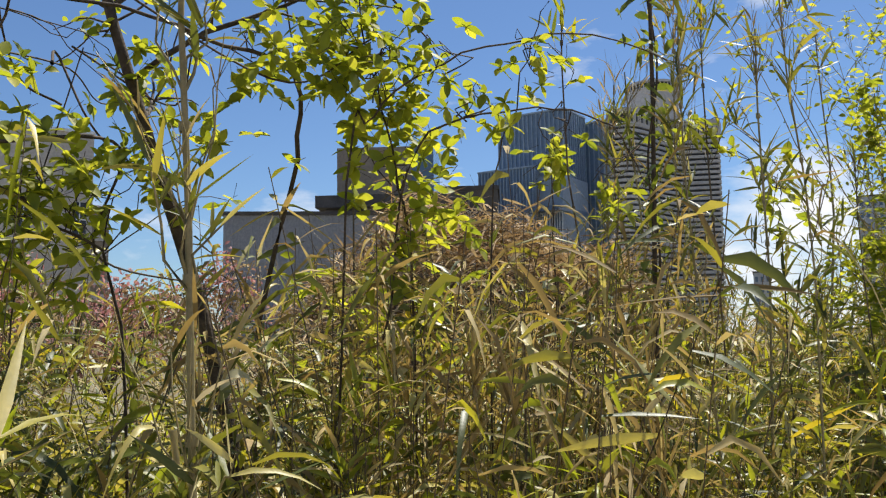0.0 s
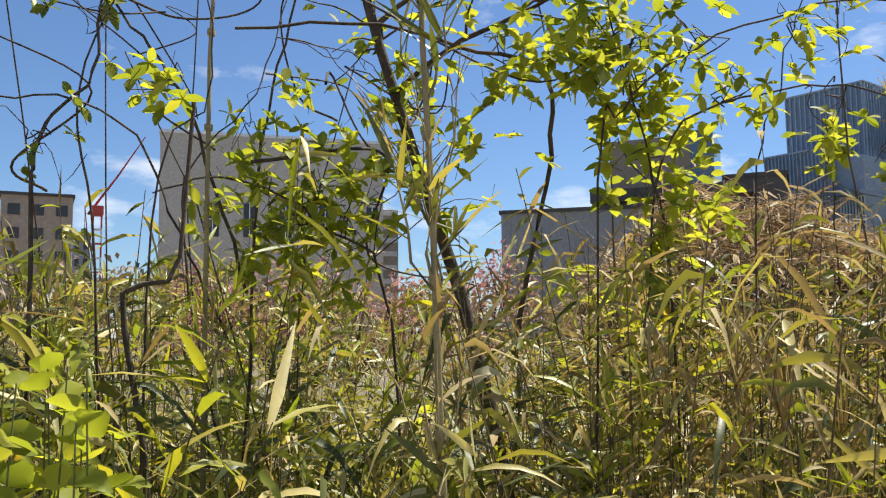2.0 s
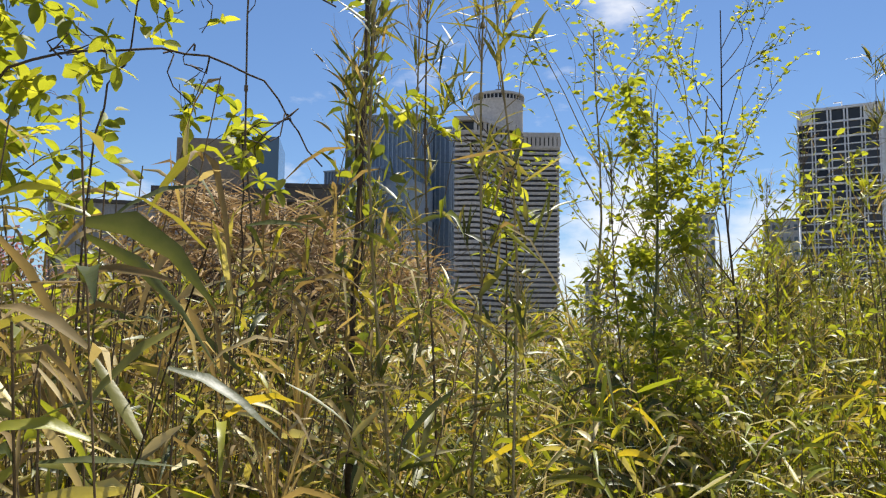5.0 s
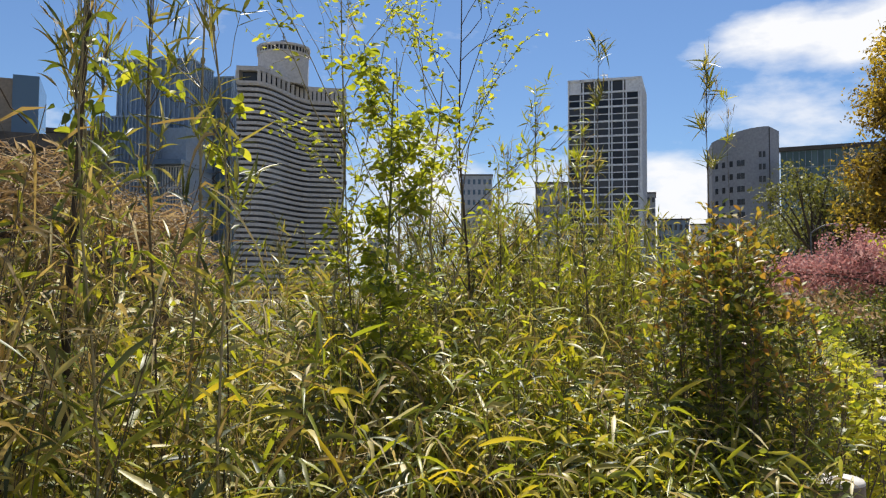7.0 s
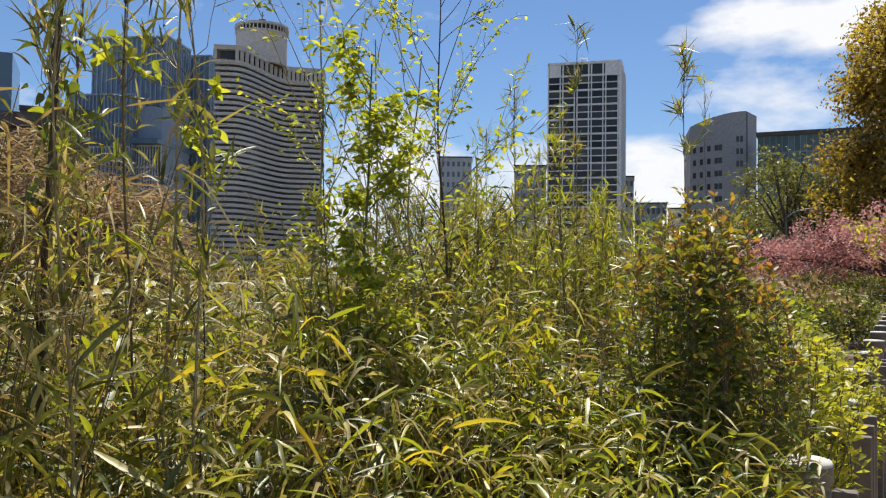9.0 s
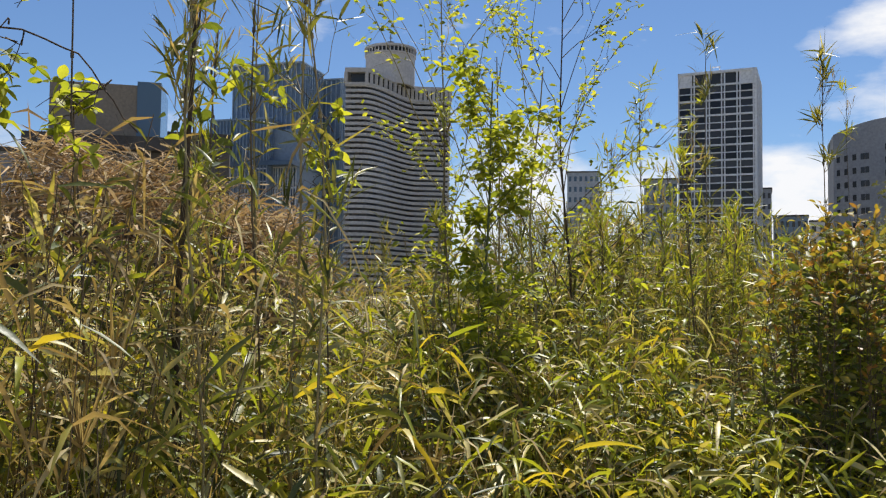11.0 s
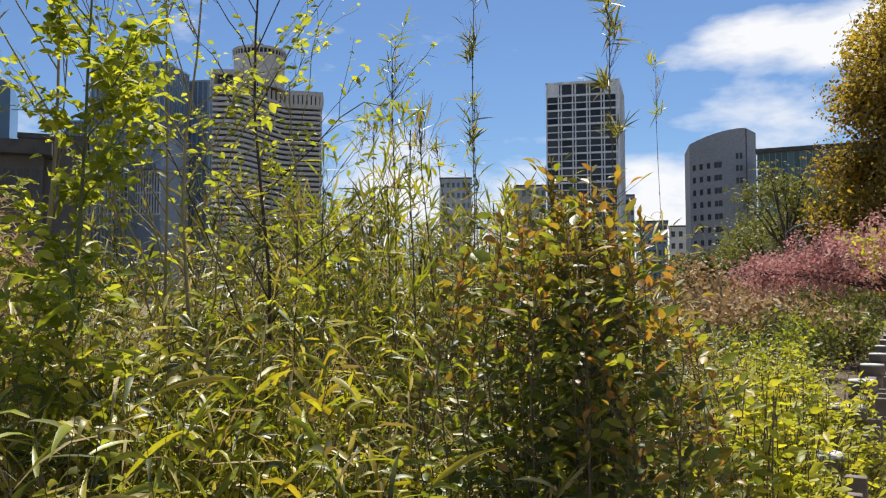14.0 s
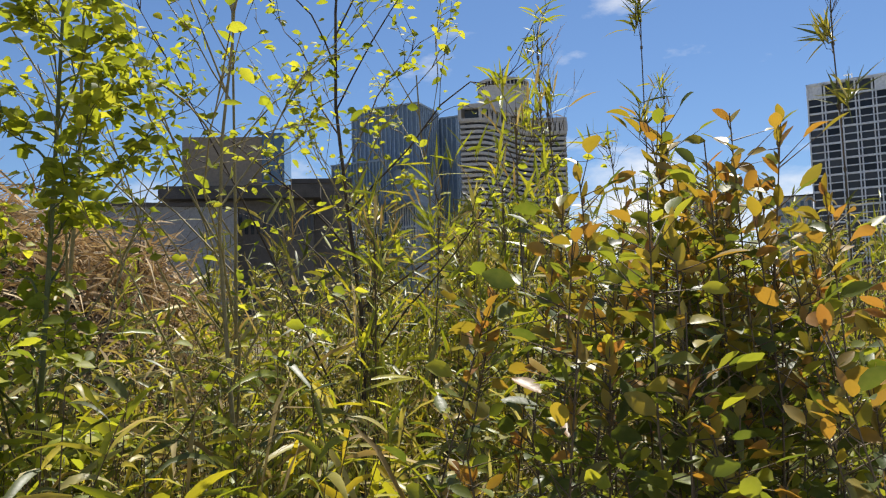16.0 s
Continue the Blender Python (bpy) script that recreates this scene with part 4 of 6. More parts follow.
def dead_mound():
    """A heap of rusty dead grass and sticks behind the thicket."""
    q, st = Pile(), Pile()
    n = 10000
    th = rng.uniform(0, 2 * np.pi, n)
    r = np.sqrt(rng.random(n))
    x = -5.0 + np.cos(th) * r * 1.6
    y = 4.1 + np.sin(th) * r * 1.75
    lump = 0.16 * np.sin(x * 3.1 + 1.0) * np.cos(y * 2.7) + 0.10 * np.sin(x * 7.0 + y * 5.0)
    z = (2.26 + lump) * np.sqrt(np.maximum(1 - r ** 2, 0.0)) ** 0.8 + rng.normal(0, 0.09, n)
    z = np.maximum(z, 0.05)
    ang = rng.uniform(0, 2 * np.pi, n)
    head = np.stack([np.cos(ang), np.sin(ang), rng.normal(0.15, 0.5, n)], 1)
    blades(q, np.stack([x, y, z], 1), head, rng.uniform(0.12, 0.38, n), rng.uniform(0.010, 0.026, n), np.abs(rng.normal(0.3, 0.3, n)), 2)
    m = 900
    i = rng.integers(0, n, m)
    p0 = np.stack([x, y, z], 1)[i]
    d = unit(rng.normal(0, 1, (m, 3)) * np.array([1, 1, 0.6])) * rng.uniform(0.2, 0.6, (m, 1))
    tubes(st, np.stack([p0, p0 + d * 0.5 + rng.normal(0, 0.02, (m, 3)), p0 + d], 1), rng.uniform(0.002, 0.005, m), 4)
    v = Pile()
    aa, rr = np.meshgrid(np.linspace(0, 2 * np.pi, 33), np.linspace(0, 1, 10))
    zz = 2.02 * np.sqrt(np.maximum(1 - rr ** 2, 0)) ** 0.8
    gid = np.arange(aa.size).reshape(aa.shape)
    v.put(np.stack([-5.0 + np.cos(aa) * rr * 1.55, 4.1 + np.sin(aa) * rr * 1.7, zz], -1), np.stack([gid[:-1, :-1], gid[:-1, 1:], gid[1:, 1:], gid[1:, :-1]], -1).reshape(-1, 4))
    b = thing("brush_heap", "rust-brown heap of dead grass and cut sticks", "brush heap", "", "stuff", (-5.0, 4.1, 0))
    part("heap_core", v.mesh("heap_core", SOIL), b)
    part("dead_grass", q.mesh("dead_grass", RUST), b)
    part("sticks", st.mesh("sticks", DARK_CANE), b)


dead_mound()
# ---------------------------------------------------------------- single plants that stand out
BROAD = (0.15, 0.75, 1.0, 0.8, 0.08)
OVAL = (0.2, 0.85, 1.0, 0.75, 0.15)


def leaves_along(pile, line, n, s0, s1, length, width, up=0.3, shape=BROAD, droop=0.2, seg=3, spread=0.0):
    s = rng.uniform(s0, s1, n)
    base, tang = along(line, s)
    if spread:
        base = base + rng.normal(0, spread, base.shape)
    ang = rng.uniform(0, 2 * np.pi, n)
    head = np.stack([np.cos(ang), np.sin(ang), rng.normal(up, 0.35, n)], 1)
    blades(pile, base, head, rng.uniform(*length, n), rng.uniform(*width, n), np.abs(rng.normal(droop, 0.15, n)), seg, 0, shape, 0.9)


def cane_shoot(base, tip, radius, tufts, label, leaf_mat=BAMBOO, stem_mat=DARK_CANE, sag=0.05, name="bamboo_shoot", bunch=0, long=(0.06, 0.12), count=11):
    """A tall single bamboo cane with joints and a few tufts of upright leaves."""
    b = thing(name, label, "bamboo", "tall bamboo shoots", "", (base[0], base[1], 0))
    line = bend_line(base, tip, 0.0, 0.012, 11)
    line[1:-1, 0] += np.sin(np.linspace(0, np.pi, 9)) * sag
    q = Pile()
    tubes(q, line[None], radius, 7, 0, 0.45)
    # swollen joints
    pos, tg = along(line, np.linspace(0.06, 0.97, 13))
    for c, t in zip(pos, tg):
        tubes(q, np.stack([c - t * 0.006, c, c + t * 0.006])[None], radius * 1.12, 7, 0, 1.0)
    part("cane", q.mesh("cane", stem_mat), b)
    q = Pile()
    tw = Pile()
    for s in tufts:
        c, t = along(line, np.array([s]))
        for k in range(3):
            d = unit(rng.normal(0, 0.35, 3) + np.array([0, 0, 0.9])) * rng.uniform(0.06, 0.2)
            twig = bend_line(c[0], c[0] + d, 0, 0.004, 5)
            tubes(tw, twig[None], radius * 0.35, 4)
            n = count // 2 + 1
            bs, _ = along(twig, rng.uniform(0.4, 1, n))
            head = unit(rng.normal(0, 0.55, (n, 3)) + np.array([0, 0, 0.75]))
            blades(q, bs, head, rng.uniform(*long, n), rng.uniform(0.006, 0.011, n), np.abs(rng.normal(0.15, 0.15, n)), 4)
    # straight pale side shoots in bunches at the joints
    dry = Pile()
    for s in np.linspace(0.45, 0.93, bunch):
        c, t = along(line, np.array([s]))
        k = 9
        d = unit(rng.normal(0, 0.28, (k, 3)) + np.array([0, 0, 1.0]))
        L = rng.uniform(0.10, 0.26, k)
        for a, ln in zip(d, L):
            tubes(tw, bend_line(c[0], c[0] + a * ln, 0, 0.003, 5)[None], radius * 0.22, 4, 0, 0.4)
        blades(dry, c + d * (L * 0.7)[:, None], d + rng.normal(0, 0.3, (k, 3)), rng.uniform(0.06, 0.12, k), rng.uniform(0.004, 0.008, k), np.full(k, 0.3), 4)
    part("twig_growth", tw.mesh("twig_growth", stem_mat), b)
    if bunch:
        part("dry_leaves", dry.mesh("dry_leaves", DRY), b, "dry papery sheaths")
    part("leaves", q.mesh("leaves", leaf_mat), b)
    return b


def grow_tree(name, label, category, base, height, lean, limbs, leaf, leaf_mat, bark, radius, crown, leaf_len, leaf_w, per, start=0.25, shape=OVAL, up=0.2, reach=(0.3, 0.7), sub=4, steep=0.8):
    """A young tree: tapered crooked trunk, limbs, twigs and separate leaves along the twigs."""
    b = thing(name, label, category, "", "", (base[0], base[1], 0))
    top = np.array([base[0] + lean[0], base[1] + lean[1], height])
    trunk = bend_line((base[0], base[1], 0), top, 0, 0.02 * crown, 12)
    q, tw, lf = Pile(), Pile(), Pile()
    tubes(q, trunk[None], radius, 8, 0, 0.25)
    for i in range(limbs):
        s = start + (0.97 - start) * (i + rng.random() * 0.6) / limbs
        c, t = along(trunk, np.array([s]))
        ang = rng.uniform(0, 2 * np.pi)
        L = rng.uniform(*reach) * crown * (1.15 - 0.6 * s)
        tip = c[0] + np.array([math.cos(ang) * L, math.sin(ang) * L, L * rng.uniform(0.4, 1.3) * steep])
        limb = bend_line(c[0], tip, 0.06 * L, 0.02 * L, 8)
        lq = Pile()
        tubes(lq, limb[None], radius * 0.42 * (1.1 - 0.6 * s), 6, 0, 0.3)
        part("limb", lq.mesh("limb", bark), b)
        for k in range(sub):
            c2, t2 = along(limb, np.array([rng.uniform(0.3, 1)]))
            d = unit(t2[0] + rng.normal(0, 0.6, 3)) * L * rng.uniform(0.25, 0.55)
            twig = bend_line(c2[0], c2[0] + d, 0.02, 0.01 * L, 6)
            tubes(tw, twig[None], radius * 0.14, 4, 0, 0.4)
            if leaf:
                leaves_along(lf, twig, leaf, 0.15, 1.0, leaf_len, leaf_w, up, shape, 0.25, 3, per)
        if leaf:
            leaves_along(lf, limb, leaf, 0.3, 1.0, leaf_len, leaf_w, up, shape, 0.25, 3, per)
    part("trunk", q.mesh("trunk", bark), b)
    part("twig_growth", tw.mesh("twig_growth", bark), b)
    if leaf:
        part("leaves", lf.mesh("leaves", leaf_mat), b)
    return b


def shrub():
    sx, sy = -0.20, 3.66
    b = thing("photinia_shrub", "upright evergreen shrub with copper-orange young leaf tips", "shrub", "", "", (sx, sy, 0))
    st, lf, yg = Pile(), Pile(), Pile()
    for i in range(105):
        a, r = rng.uniform(0, 2 * np.pi), math.sqrt(rng.random())
        h = 1.76 * (1 - 0.22 * r ** 3) * rng.uniform(0.84, 1.04)
        bx, by = sx + math.cos(a) * 0.08 * r, sy + math.sin(a) * 0.08 * r
        tip = (sx + math.cos(a) * 0.30 * r, sy + math.sin(a) * 0.30 * r, h)
        line = bend_line((bx, by, 0), tip, 0, 0.012, 8)
        line[2:-1, :2] += (line[2:-1, :2] - np.array([sx, sy])) * 0.35
        tubes(st, line[None], 0.0038, 5, 0, 0.22)
        n = 74
        s = 0.98 - 0.66 * rng.random(n) ** 1.2
        base, tg = along(line, s)
        ang = rng.uniform(0, 2 * np.pi, n)
        head = np.stack([np.cos(ang), np.sin(ang), rng.normal(0.55, 0.3, n)], 1)
        L = rng.uniform(0.023, 0.041, n)
        y = s + rng.normal(0, 0.06, n) > 0.945
        out = rng.uniform(0.008, 0.060, (n, 1))
        tubes(st, np.stack([base, base + head * out * 0.5, base + head * out], 1), 0.0011, 3)
        for pile, k in ((lf, ~y), (yg, y)):
            blades(pile, base[k] + head[k] * out[k], head[k], L[k], L[k] * rng.uniform(0.45, 0.60, k.sum()), np.abs(rng.normal(0.15, 0.12, k.sum())), 4, 0, OVAL, 0.6)
        # upright tuft of new leaves at the tip
        n = 9
        base, tg = along(line, rng.uniform(0.93, 1.0, n))
        head = unit(rng.normal(0, 0.45, (n, 3)) + np.array([0, 0, 0.9]))
        L = rng.uniform(0.018, 0.032, n)
        blades(yg, base, head, L, L * 0.48, np.full(n, 0.05), 4, 0, OVAL, 0.6)
    part("stem_growth", st.mesh("stem_growth", DARK_CANE), b)
    part("leaves", lf.mesh("leaves", SHRUB_LEAF), b, "dark glossy green leaves")
    part("young_leaves", yg.mesh("young_leaves", SHRUB_YOUNG), b, "copper-orange young leaves")


shrub()


def golden_shrub(cx, cy, h, r, n_st, label):
    b = thing("low_shrub", label, "shrub", "low golden shrubs by the fence", "", (cx, cy, 0))
    st, lf = Pile(), Pile()
    for i in range(n_st):
        a, q = rng.uniform(0, 2 * np.pi), math.sqrt(rng.random())
        hh = h * math.sqrt(max(0.1, 1 - (q * 0.8) ** 2)) * rng.uniform(0.8, 1.1)
        line = bend_line((cx + math.cos(a) * q * r * 0.3, cy + math.sin(a) * q * r * 0.3, 0), (cx + math.cos(a) * q * r, cy + math.sin(a) * q * r, hh), 0.05, 0.015, 8)
        tubes(st, line[None], 0.005, 5, 0, 0.35)
        leaves_along(lf, line, 27, 0.3, 1.0, (0.040, 0.080), (0.017, 0.033), 0.45, OVAL, 0.25, 2, 0.02)
    part("stem_growth", st.mesh("stem_growth", DARK_CANE), b)
    part("leaves", lf.mesh("leaves", GOLD_LEAF), b)


for cx, cy, h, r, n in ((0.0, 4.78, 1.28, 0.24, 60), (-0.05, 5.4, 1.15, 0.30, 70), (-0.02, 6.1, 1.06, 0.36, 100), (-0.04, 6.9, 1.06, 0.40, 100), (-0.06, 7.9, 1.0, 0.45, 80), (-0.55, 9.0, 1.0, 0.45, 80), (-0.75, 10.3, 1.05, 0.5, 70), (-0.9, 6.9, 1.15, 0.5, 80), (-1.3, 7.8, 1.3, 0.7, 80), (-1.6, 9.3, 1.35, 0.8, 70),
                        (-0.9, 11.5, 1.2, 0.9, 60), (-2.6, 11.0, 1.5, 0.9, 60)):
    golden_shrub(cx, cy, h, r, n, "low golden-green leafy shrub beside the fence")

# young green trees, twiggy saplings, leaning vine-hung tree
grow_tree("young_maple", "slim young tree with fresh yellow-green leaves", "tree", (-1.47, 3.26), 2.32, (0.10, 0.06), 26, 11, FRESH, GREEN_CANE, 0.011, 0.54, (0.026, 0.048), (0.015, 0.029), 0.02, 0.45)
for (bx, by), h, ln, nl in (((-1.50, 4.17), 2.95, (-0.04, 0.0), 16), ((-1.72, 3.52), 2.7, (-0.02, 0.02), 9), ((-1.75, 3.97), 2.6, (0.02, -0.05), 12), ((-1.90, 4.75), 2.5, (0.0, 0.1), 10), ((-1.38, 3.74), 2.45, (-0.05, 0.0), 10)):
    grow_tree("twiggy_sapling", "upright sapling with bare twigs and tiny new leaves", "tree", (bx, by), h, ln, nl, 7, FRESH, BARK if nl > 13 else CANE, 0.010, 0.9, (0.020, 0.038), (0.011, 0.022), 0.012, 0.40, OVAL, 0.3, (0.45, 0.9), 5, 1.6)
grow_tree("leaning_tree", "leaning dark-barked small tree with fresh rounded leaves", "tree", (-1.60, 1.14), 3.0, (-0.22, -0.68), 12, 6, FRESH, BARK, 0.027, 0.9, (0.028, 0.046), (0.016, 0.028), 0.015, 0.66, OVAL, 0.1, (0.4, 0.9), 5, 0.5)
grow_tree("vine_thicket", "fresh green vine leaves over thin tangled stems", "tree", (-1.70, 1.30), 2.1, (-0.04, -0.05), 9, 6, FRESH, DARK_CANE, 0.007, 0.55, (0.03, 0.055), (0.018, 0.032), 0.03, 0.4)
grow_tree("leafy_sapling", "young sapling with yellow-green leaves", "tree", (-2.1, 5.0), 2.05, (0.1, 0.1), 12, 9, FRESH, DARK_CANE, 0.009, 0.6, (0.03, 0.05), (0.018, 0.03), 0.02, 0.5)


def spline(points, k=24):
    """A smooth line through a few points."""
    p = np.asarray(points, float)
    p = np.concatenate([[2 * p[0] - p[1]], p, [2 * p[-1] - p[-2]]])
    out = []
    for x in np.linspace(0, len(p) - 3 - 1e-6, k):
        i, u = int(x), x - int(x)
        a, b, c, d = p[i:i + 4]
        out.append(0.5 * (2 * b + (c - a) * u + (2 * a - 5 * b + 4 * c - d) * u * u + (3 * b - a - 3 * c + d) * u ** 3))
    return np.array(out)


def vine_tangle(name, label, c, size, arcs, clusters, mat, seed_leaf=(0.03, 0.055), stem=BARK, thick=0.0035):
    """Arching, crossing thin vine stems with five-fingered leaf clusters hung along them."""
    b = thing(name, label, "vine", "", "", (c[0], c[1], 0))
    q, lf = Pile(), Pile()
    lines = []
    for i in range(arcs):
        p0 = np.array(c) + rng.uniform(-1, 1, 3) * np.array(size)
        d = rng.normal(0, 1, 3) * np.array([0.6, 0.6, 0.55])
        p1 = p0 + unit(d) * rng.uniform(0.3, 0.9)
        line = spline([p0, p0 + (p1 - p0) * 0.33 + rng.normal(0, 0.07, 3), p0 + (p1 - p0) * 0.67 + rng.normal(0, 0.07, 3), p1])
        lines.append(line)
        tubes(q, line[None], thick * rng.uniform(0.5, 1.3), 5, 0, 0.5)
    # carrier stems from the ground
    for i in range(5):
        p0 = np.array([c[0] + rng.normal(0, 0.3), c[1] + rng.normal(0, 0.3), 0.0])
        line = bend_line(p0, lines[i % len(lines)][0], 0.1, 0.02, 10)
        tubes(q, line[None], thick * 0.7, 5, 0, 0.7)
    for i in range(clusters):
        line = lines[rng.integers(0, len(lines))]
        o, t = along(line, rng.uniform(0.1, 1.0, 1))
        stalk = unit(rng.normal(0, 1, 3) + np.array([0, 0, -0.1])) * rng.uniform(0.02, 0.06)
        hub = o[0] + stalk
        tubes(q, np.stack([o[0], o[0] + stalk * 0.5, hub])[None], 0.0009, 3)
        n = 5
        side = unit(rng.normal(0, 1, 3))
        other = unit(np.cross(side, unit(stalk)))
        a = np.linspace(0, 2 * np.pi, n, endpoint=False) + rng.random() * 6
        head = np.cos(a)[:, None] * side + np.sin(a)[:, None] * other + unit(stalk) * 0.5
        L = rng.uniform(*seed_leaf, n)
        blades(lf, np.repeat(hub[None], n, 0), head, L, L * 0.6, np.full(n, 0.2), 3, 0, OVAL, 0.8)
    part("vine_growth", q.mesh("vine_growth", stem), b)
    part("leaves", lf.mesh("leaves", mat), b)


def leafy_vine(label, stems, lumps, leaf=(0.026, 0.044), bark=BARK, mat=FRESH):
    """Woody vine: curved main stems, side twigs, and bunches of five-fingered leaves crowding round some spots."""
    b = thing("climbing_vine", label, "vine", "", "", (*stems[-1][1][0][:2], 0))
    lf, tw = Pile(), Pile()
    lines = []
    for thick, pts in stems:
        line = spline(pts) + rng.normal(0, 0.003, (24, 3))
        lines.append(line)
        q = Pile()
        tubes(q, line[None], thick, 6, 0, 0.5)
        part("stem", q.mesh("stem", bark), b)
    every = np.concatenate(lines)
    for (cx, cy, cz), r, n in lumps:
        c = np.array([cx, cy, cz])
        root = every[np.argmin(np.linalg.norm(every - c, axis=1))]
        for k in range(max(3, n // 7)):
            twig = bend_line(root + rng.normal(0, 0.01, 3), c + rng.normal(0, r * 0.6, 3), 0.02, 0.012, 8)
            tubes(tw, twig[None], 0.0016, 4, 0, 0.5)
        for k in range(n):
            hub = c + rng.normal(0, 0.85, 3) * r
            stalk = unit(rng.normal(0, 1, 3) + np.array([0, 0, -0.2])) * rng.uniform(0.02, 0.05)
            tubes(tw, np.stack([hub - stalk, hub - stalk * 0.5, hub])[None], 0.0008, 3)
            face = unit(rng.normal(0, 0.8, 3) + np.array([0.5, 0.1, 0.7]))
            side = unit(np.cross(face, rng.normal(0, 1, 3)))
            other = np.cross(face, side)
            a = np.linspace(0, 2 * np.pi, 5, endpoint=False) + rng.random() * 6
            head = np.cos(a)[:, None] * side + np.sin(a)[:, None] * other + face * 0.05
            L = rng.uniform(*leaf, 5)
            blades(lf, np.repeat(hub[None], 5, 0), head, L, L * 0.56, np.full(5, 0.12), 4, 0, OVAL, 0.35)
    part("twig_growth", tw.mesh("twig_growth", bark), b)
    part("leaves", lf.mesh("leaves", mat), b)


leafy_vine("woody vine with crowded yellow-green five-fingered leaves", (
    (0.0065, ((-1.66, 0.95, 1.50), (-1.62, 0.98, 1.70), (-1.50, 0.98, 1.93), (-1.44, 0.93, 2.07), (-1.49, 0.79, 2.12), (-1.55, 0.59, 2.18), (-1.60, 0.30, 2.16))),
    (0.0032, ((-1.25, 1.14, 0.0), (-1.24, 1.11, 1.5), (-1.23, 1.06, 1.85), (-1.27, 1.02, 2.1), (-1.30, 1.0, 2.4)))),
    (((-1.26, 1.02, 2.06), 0.098, 51), ((-1.22, 1.04, 1.95), 0.069, 33), ((-1.34, 0.95, 2.07), 0.069, 27), ((-1.46, 0.85, 2.12), 0.069, 21), ((-1.30, 1.0, 2.25), 0.103, 30),
     ((-1.23, 1.10, 1.80), 0.081, 24), ((-1.23, 1.12, 1.66), 0.092, 24)))
leafy_vine("tangled vine with fresh yellow-green leaves on grey stems", (
    (0.004, ((-1.72, 0.72, 0.0), (-1.68, 0.66, 1.5), (-1.64, 0.50, 1.74), (-1.62, 0.30, 1.84), (-1.58, 0.14, 1.80))),
    (0.004, ((-1.70, 0.30, 0.0), (-1.66, 0.34, 1.4), (-1.66, 0.36, 1.9), (-1.60, 0.42, 2.2), (-1.55, 0.46, 2.5))),
    (0.004, ((-1.66, 0.34, 1.6), (-1.62, 0.20, 2.0), (-1.58, 0.05, 2.2), (-1.52, -0.05, 2.4)))),
    (((-1.62, 0.48, 1.83), 0.092, 36), ((-1.63, 0.36, 1.81), 0.081, 27), ((-1.60, 0.58, 1.78), 0.092, 33), ((-1.67, 0.44, 1.72), 0.092, 30), ((-1.68, 0.67, 2.06), 0.069, 18),
     ((-1.60, 0.77, 1.90), 0.092, 27), ((-1.68, 0.36, 1.95), 0.069, 13), ((-1.39, 0.17, 1.98), 0.040, 10)))
leafy_vine("thin arching vine with small leaves hanging in rows", (
    (0.0028, ((-1.42, 0.98, 0.0), (-1.24, 0.96, 1.75), (-1.19, 0.98, 1.91), (-1.15, 1.06, 2.0), (-1.06, 1.18, 2.06), (-0.96, 1.30, 2.08), (-0.90, 1.50, 2.05))),
    (0.0026, ((-1.30, 1.08, 1.5), (-1.16, 1.06, 1.85), (-1.06, 1.22, 1.94), (-0.98, 1.40, 1.92), (-1.0, 1.55, 1.80))),
    (0.0022, ((-1.10, 1.20, 0.0), (-1.08, 1.18, 1.6), (-1.04, 1.22, 1.95), (-1.0, 1.27, 2.15)))),
    (((-1.09, 1.15, 1.94), 0.05, 13), ((-1.00, 1.26, 2.02), 0.05, 11), ((-1.02, 1.32, 1.86), 0.035, 7), ((-0.97, 1.40, 1.75), 0.03, 6), ((-1.12, 1.10, 2.03), 0.03, 4)), (0.020, 0.034))
leafy_vine("dark twining bare vine stems with few leaves", (
    (0.0045, ((-1.52, -0.02, 0.0), (-1.46, -0.06, 1.6), (-1.46, -0.06, 1.83), (-1.47, -0.02, 1.93), (-1.48, 0.04, 2.02), (-1.48, 0.05, 2.15), (-1.50, 0.10, 2.4))),
    (0.003, ((-1.58, 0.10, 0.0), (-1.50, 0.05, 1.6), (-1.48, 0.01, 1.95), (-1.50, 0.12, 2.3))),
    (0.003, ((-1.70, 0.30, 1.5), (-1.55, 0.20, 1.70), (-1.48, 0.10, 1.90), (-1.46, -0.10, 1.95), (-1.45, -0.25, 1.85))),
    (0.0026, ((-1.45, 0.18, 0.0), (-1.48, 0.14, 1.68), (-1.52, 0.25, 2.0), (-1.50, 0.22, 2.4))),
    (0.0024, ((-1.50, 0.30, 1.2), (-1.46, 0.20, 1.75), (-1.50, 0.34, 2.0), (-1.58, 0.42, 2.3)))),
    (((-1.46, -0.02, 1.85), 0.06, 5), ((-1.48, 0.0, 2.1), 0.06, 4)), (0.02, 0.035), BARK, VINE_LEAF)
vine_tangle("climbing_vine", "bare tangle of dark twining stems with few leaves", (-1.80, 0.25, 2.2), (0.25, 0.40, 0.38), 18, 8, VINE_LEAF)
# weedy leaf bunches near the vine-wound stem
leafy_vine("slender climber with yellow-green leaves beside the vine-wound stem", (
    (0.0026, ((-1.14, 2.22, 0.0), (-1.13, 2.20, 1.6), (-1.12, 2.19, 1.9))),
    (0.0030, ((-1.44, 1.70, 0.0), (-1.45, 1.69, 1.5), (-1.43, 1.66, 1.98)))),
    (((-1.12, 2.19, 1.88), 0.05, 9), ((-1.13, 2.21, 1.76), 0.045, 7), ((-1.43, 1.67, 1.93), 0.055, 14), ((-1.22, 2.02, 2.02), 0.05, 8)), (0.026, 0.044))

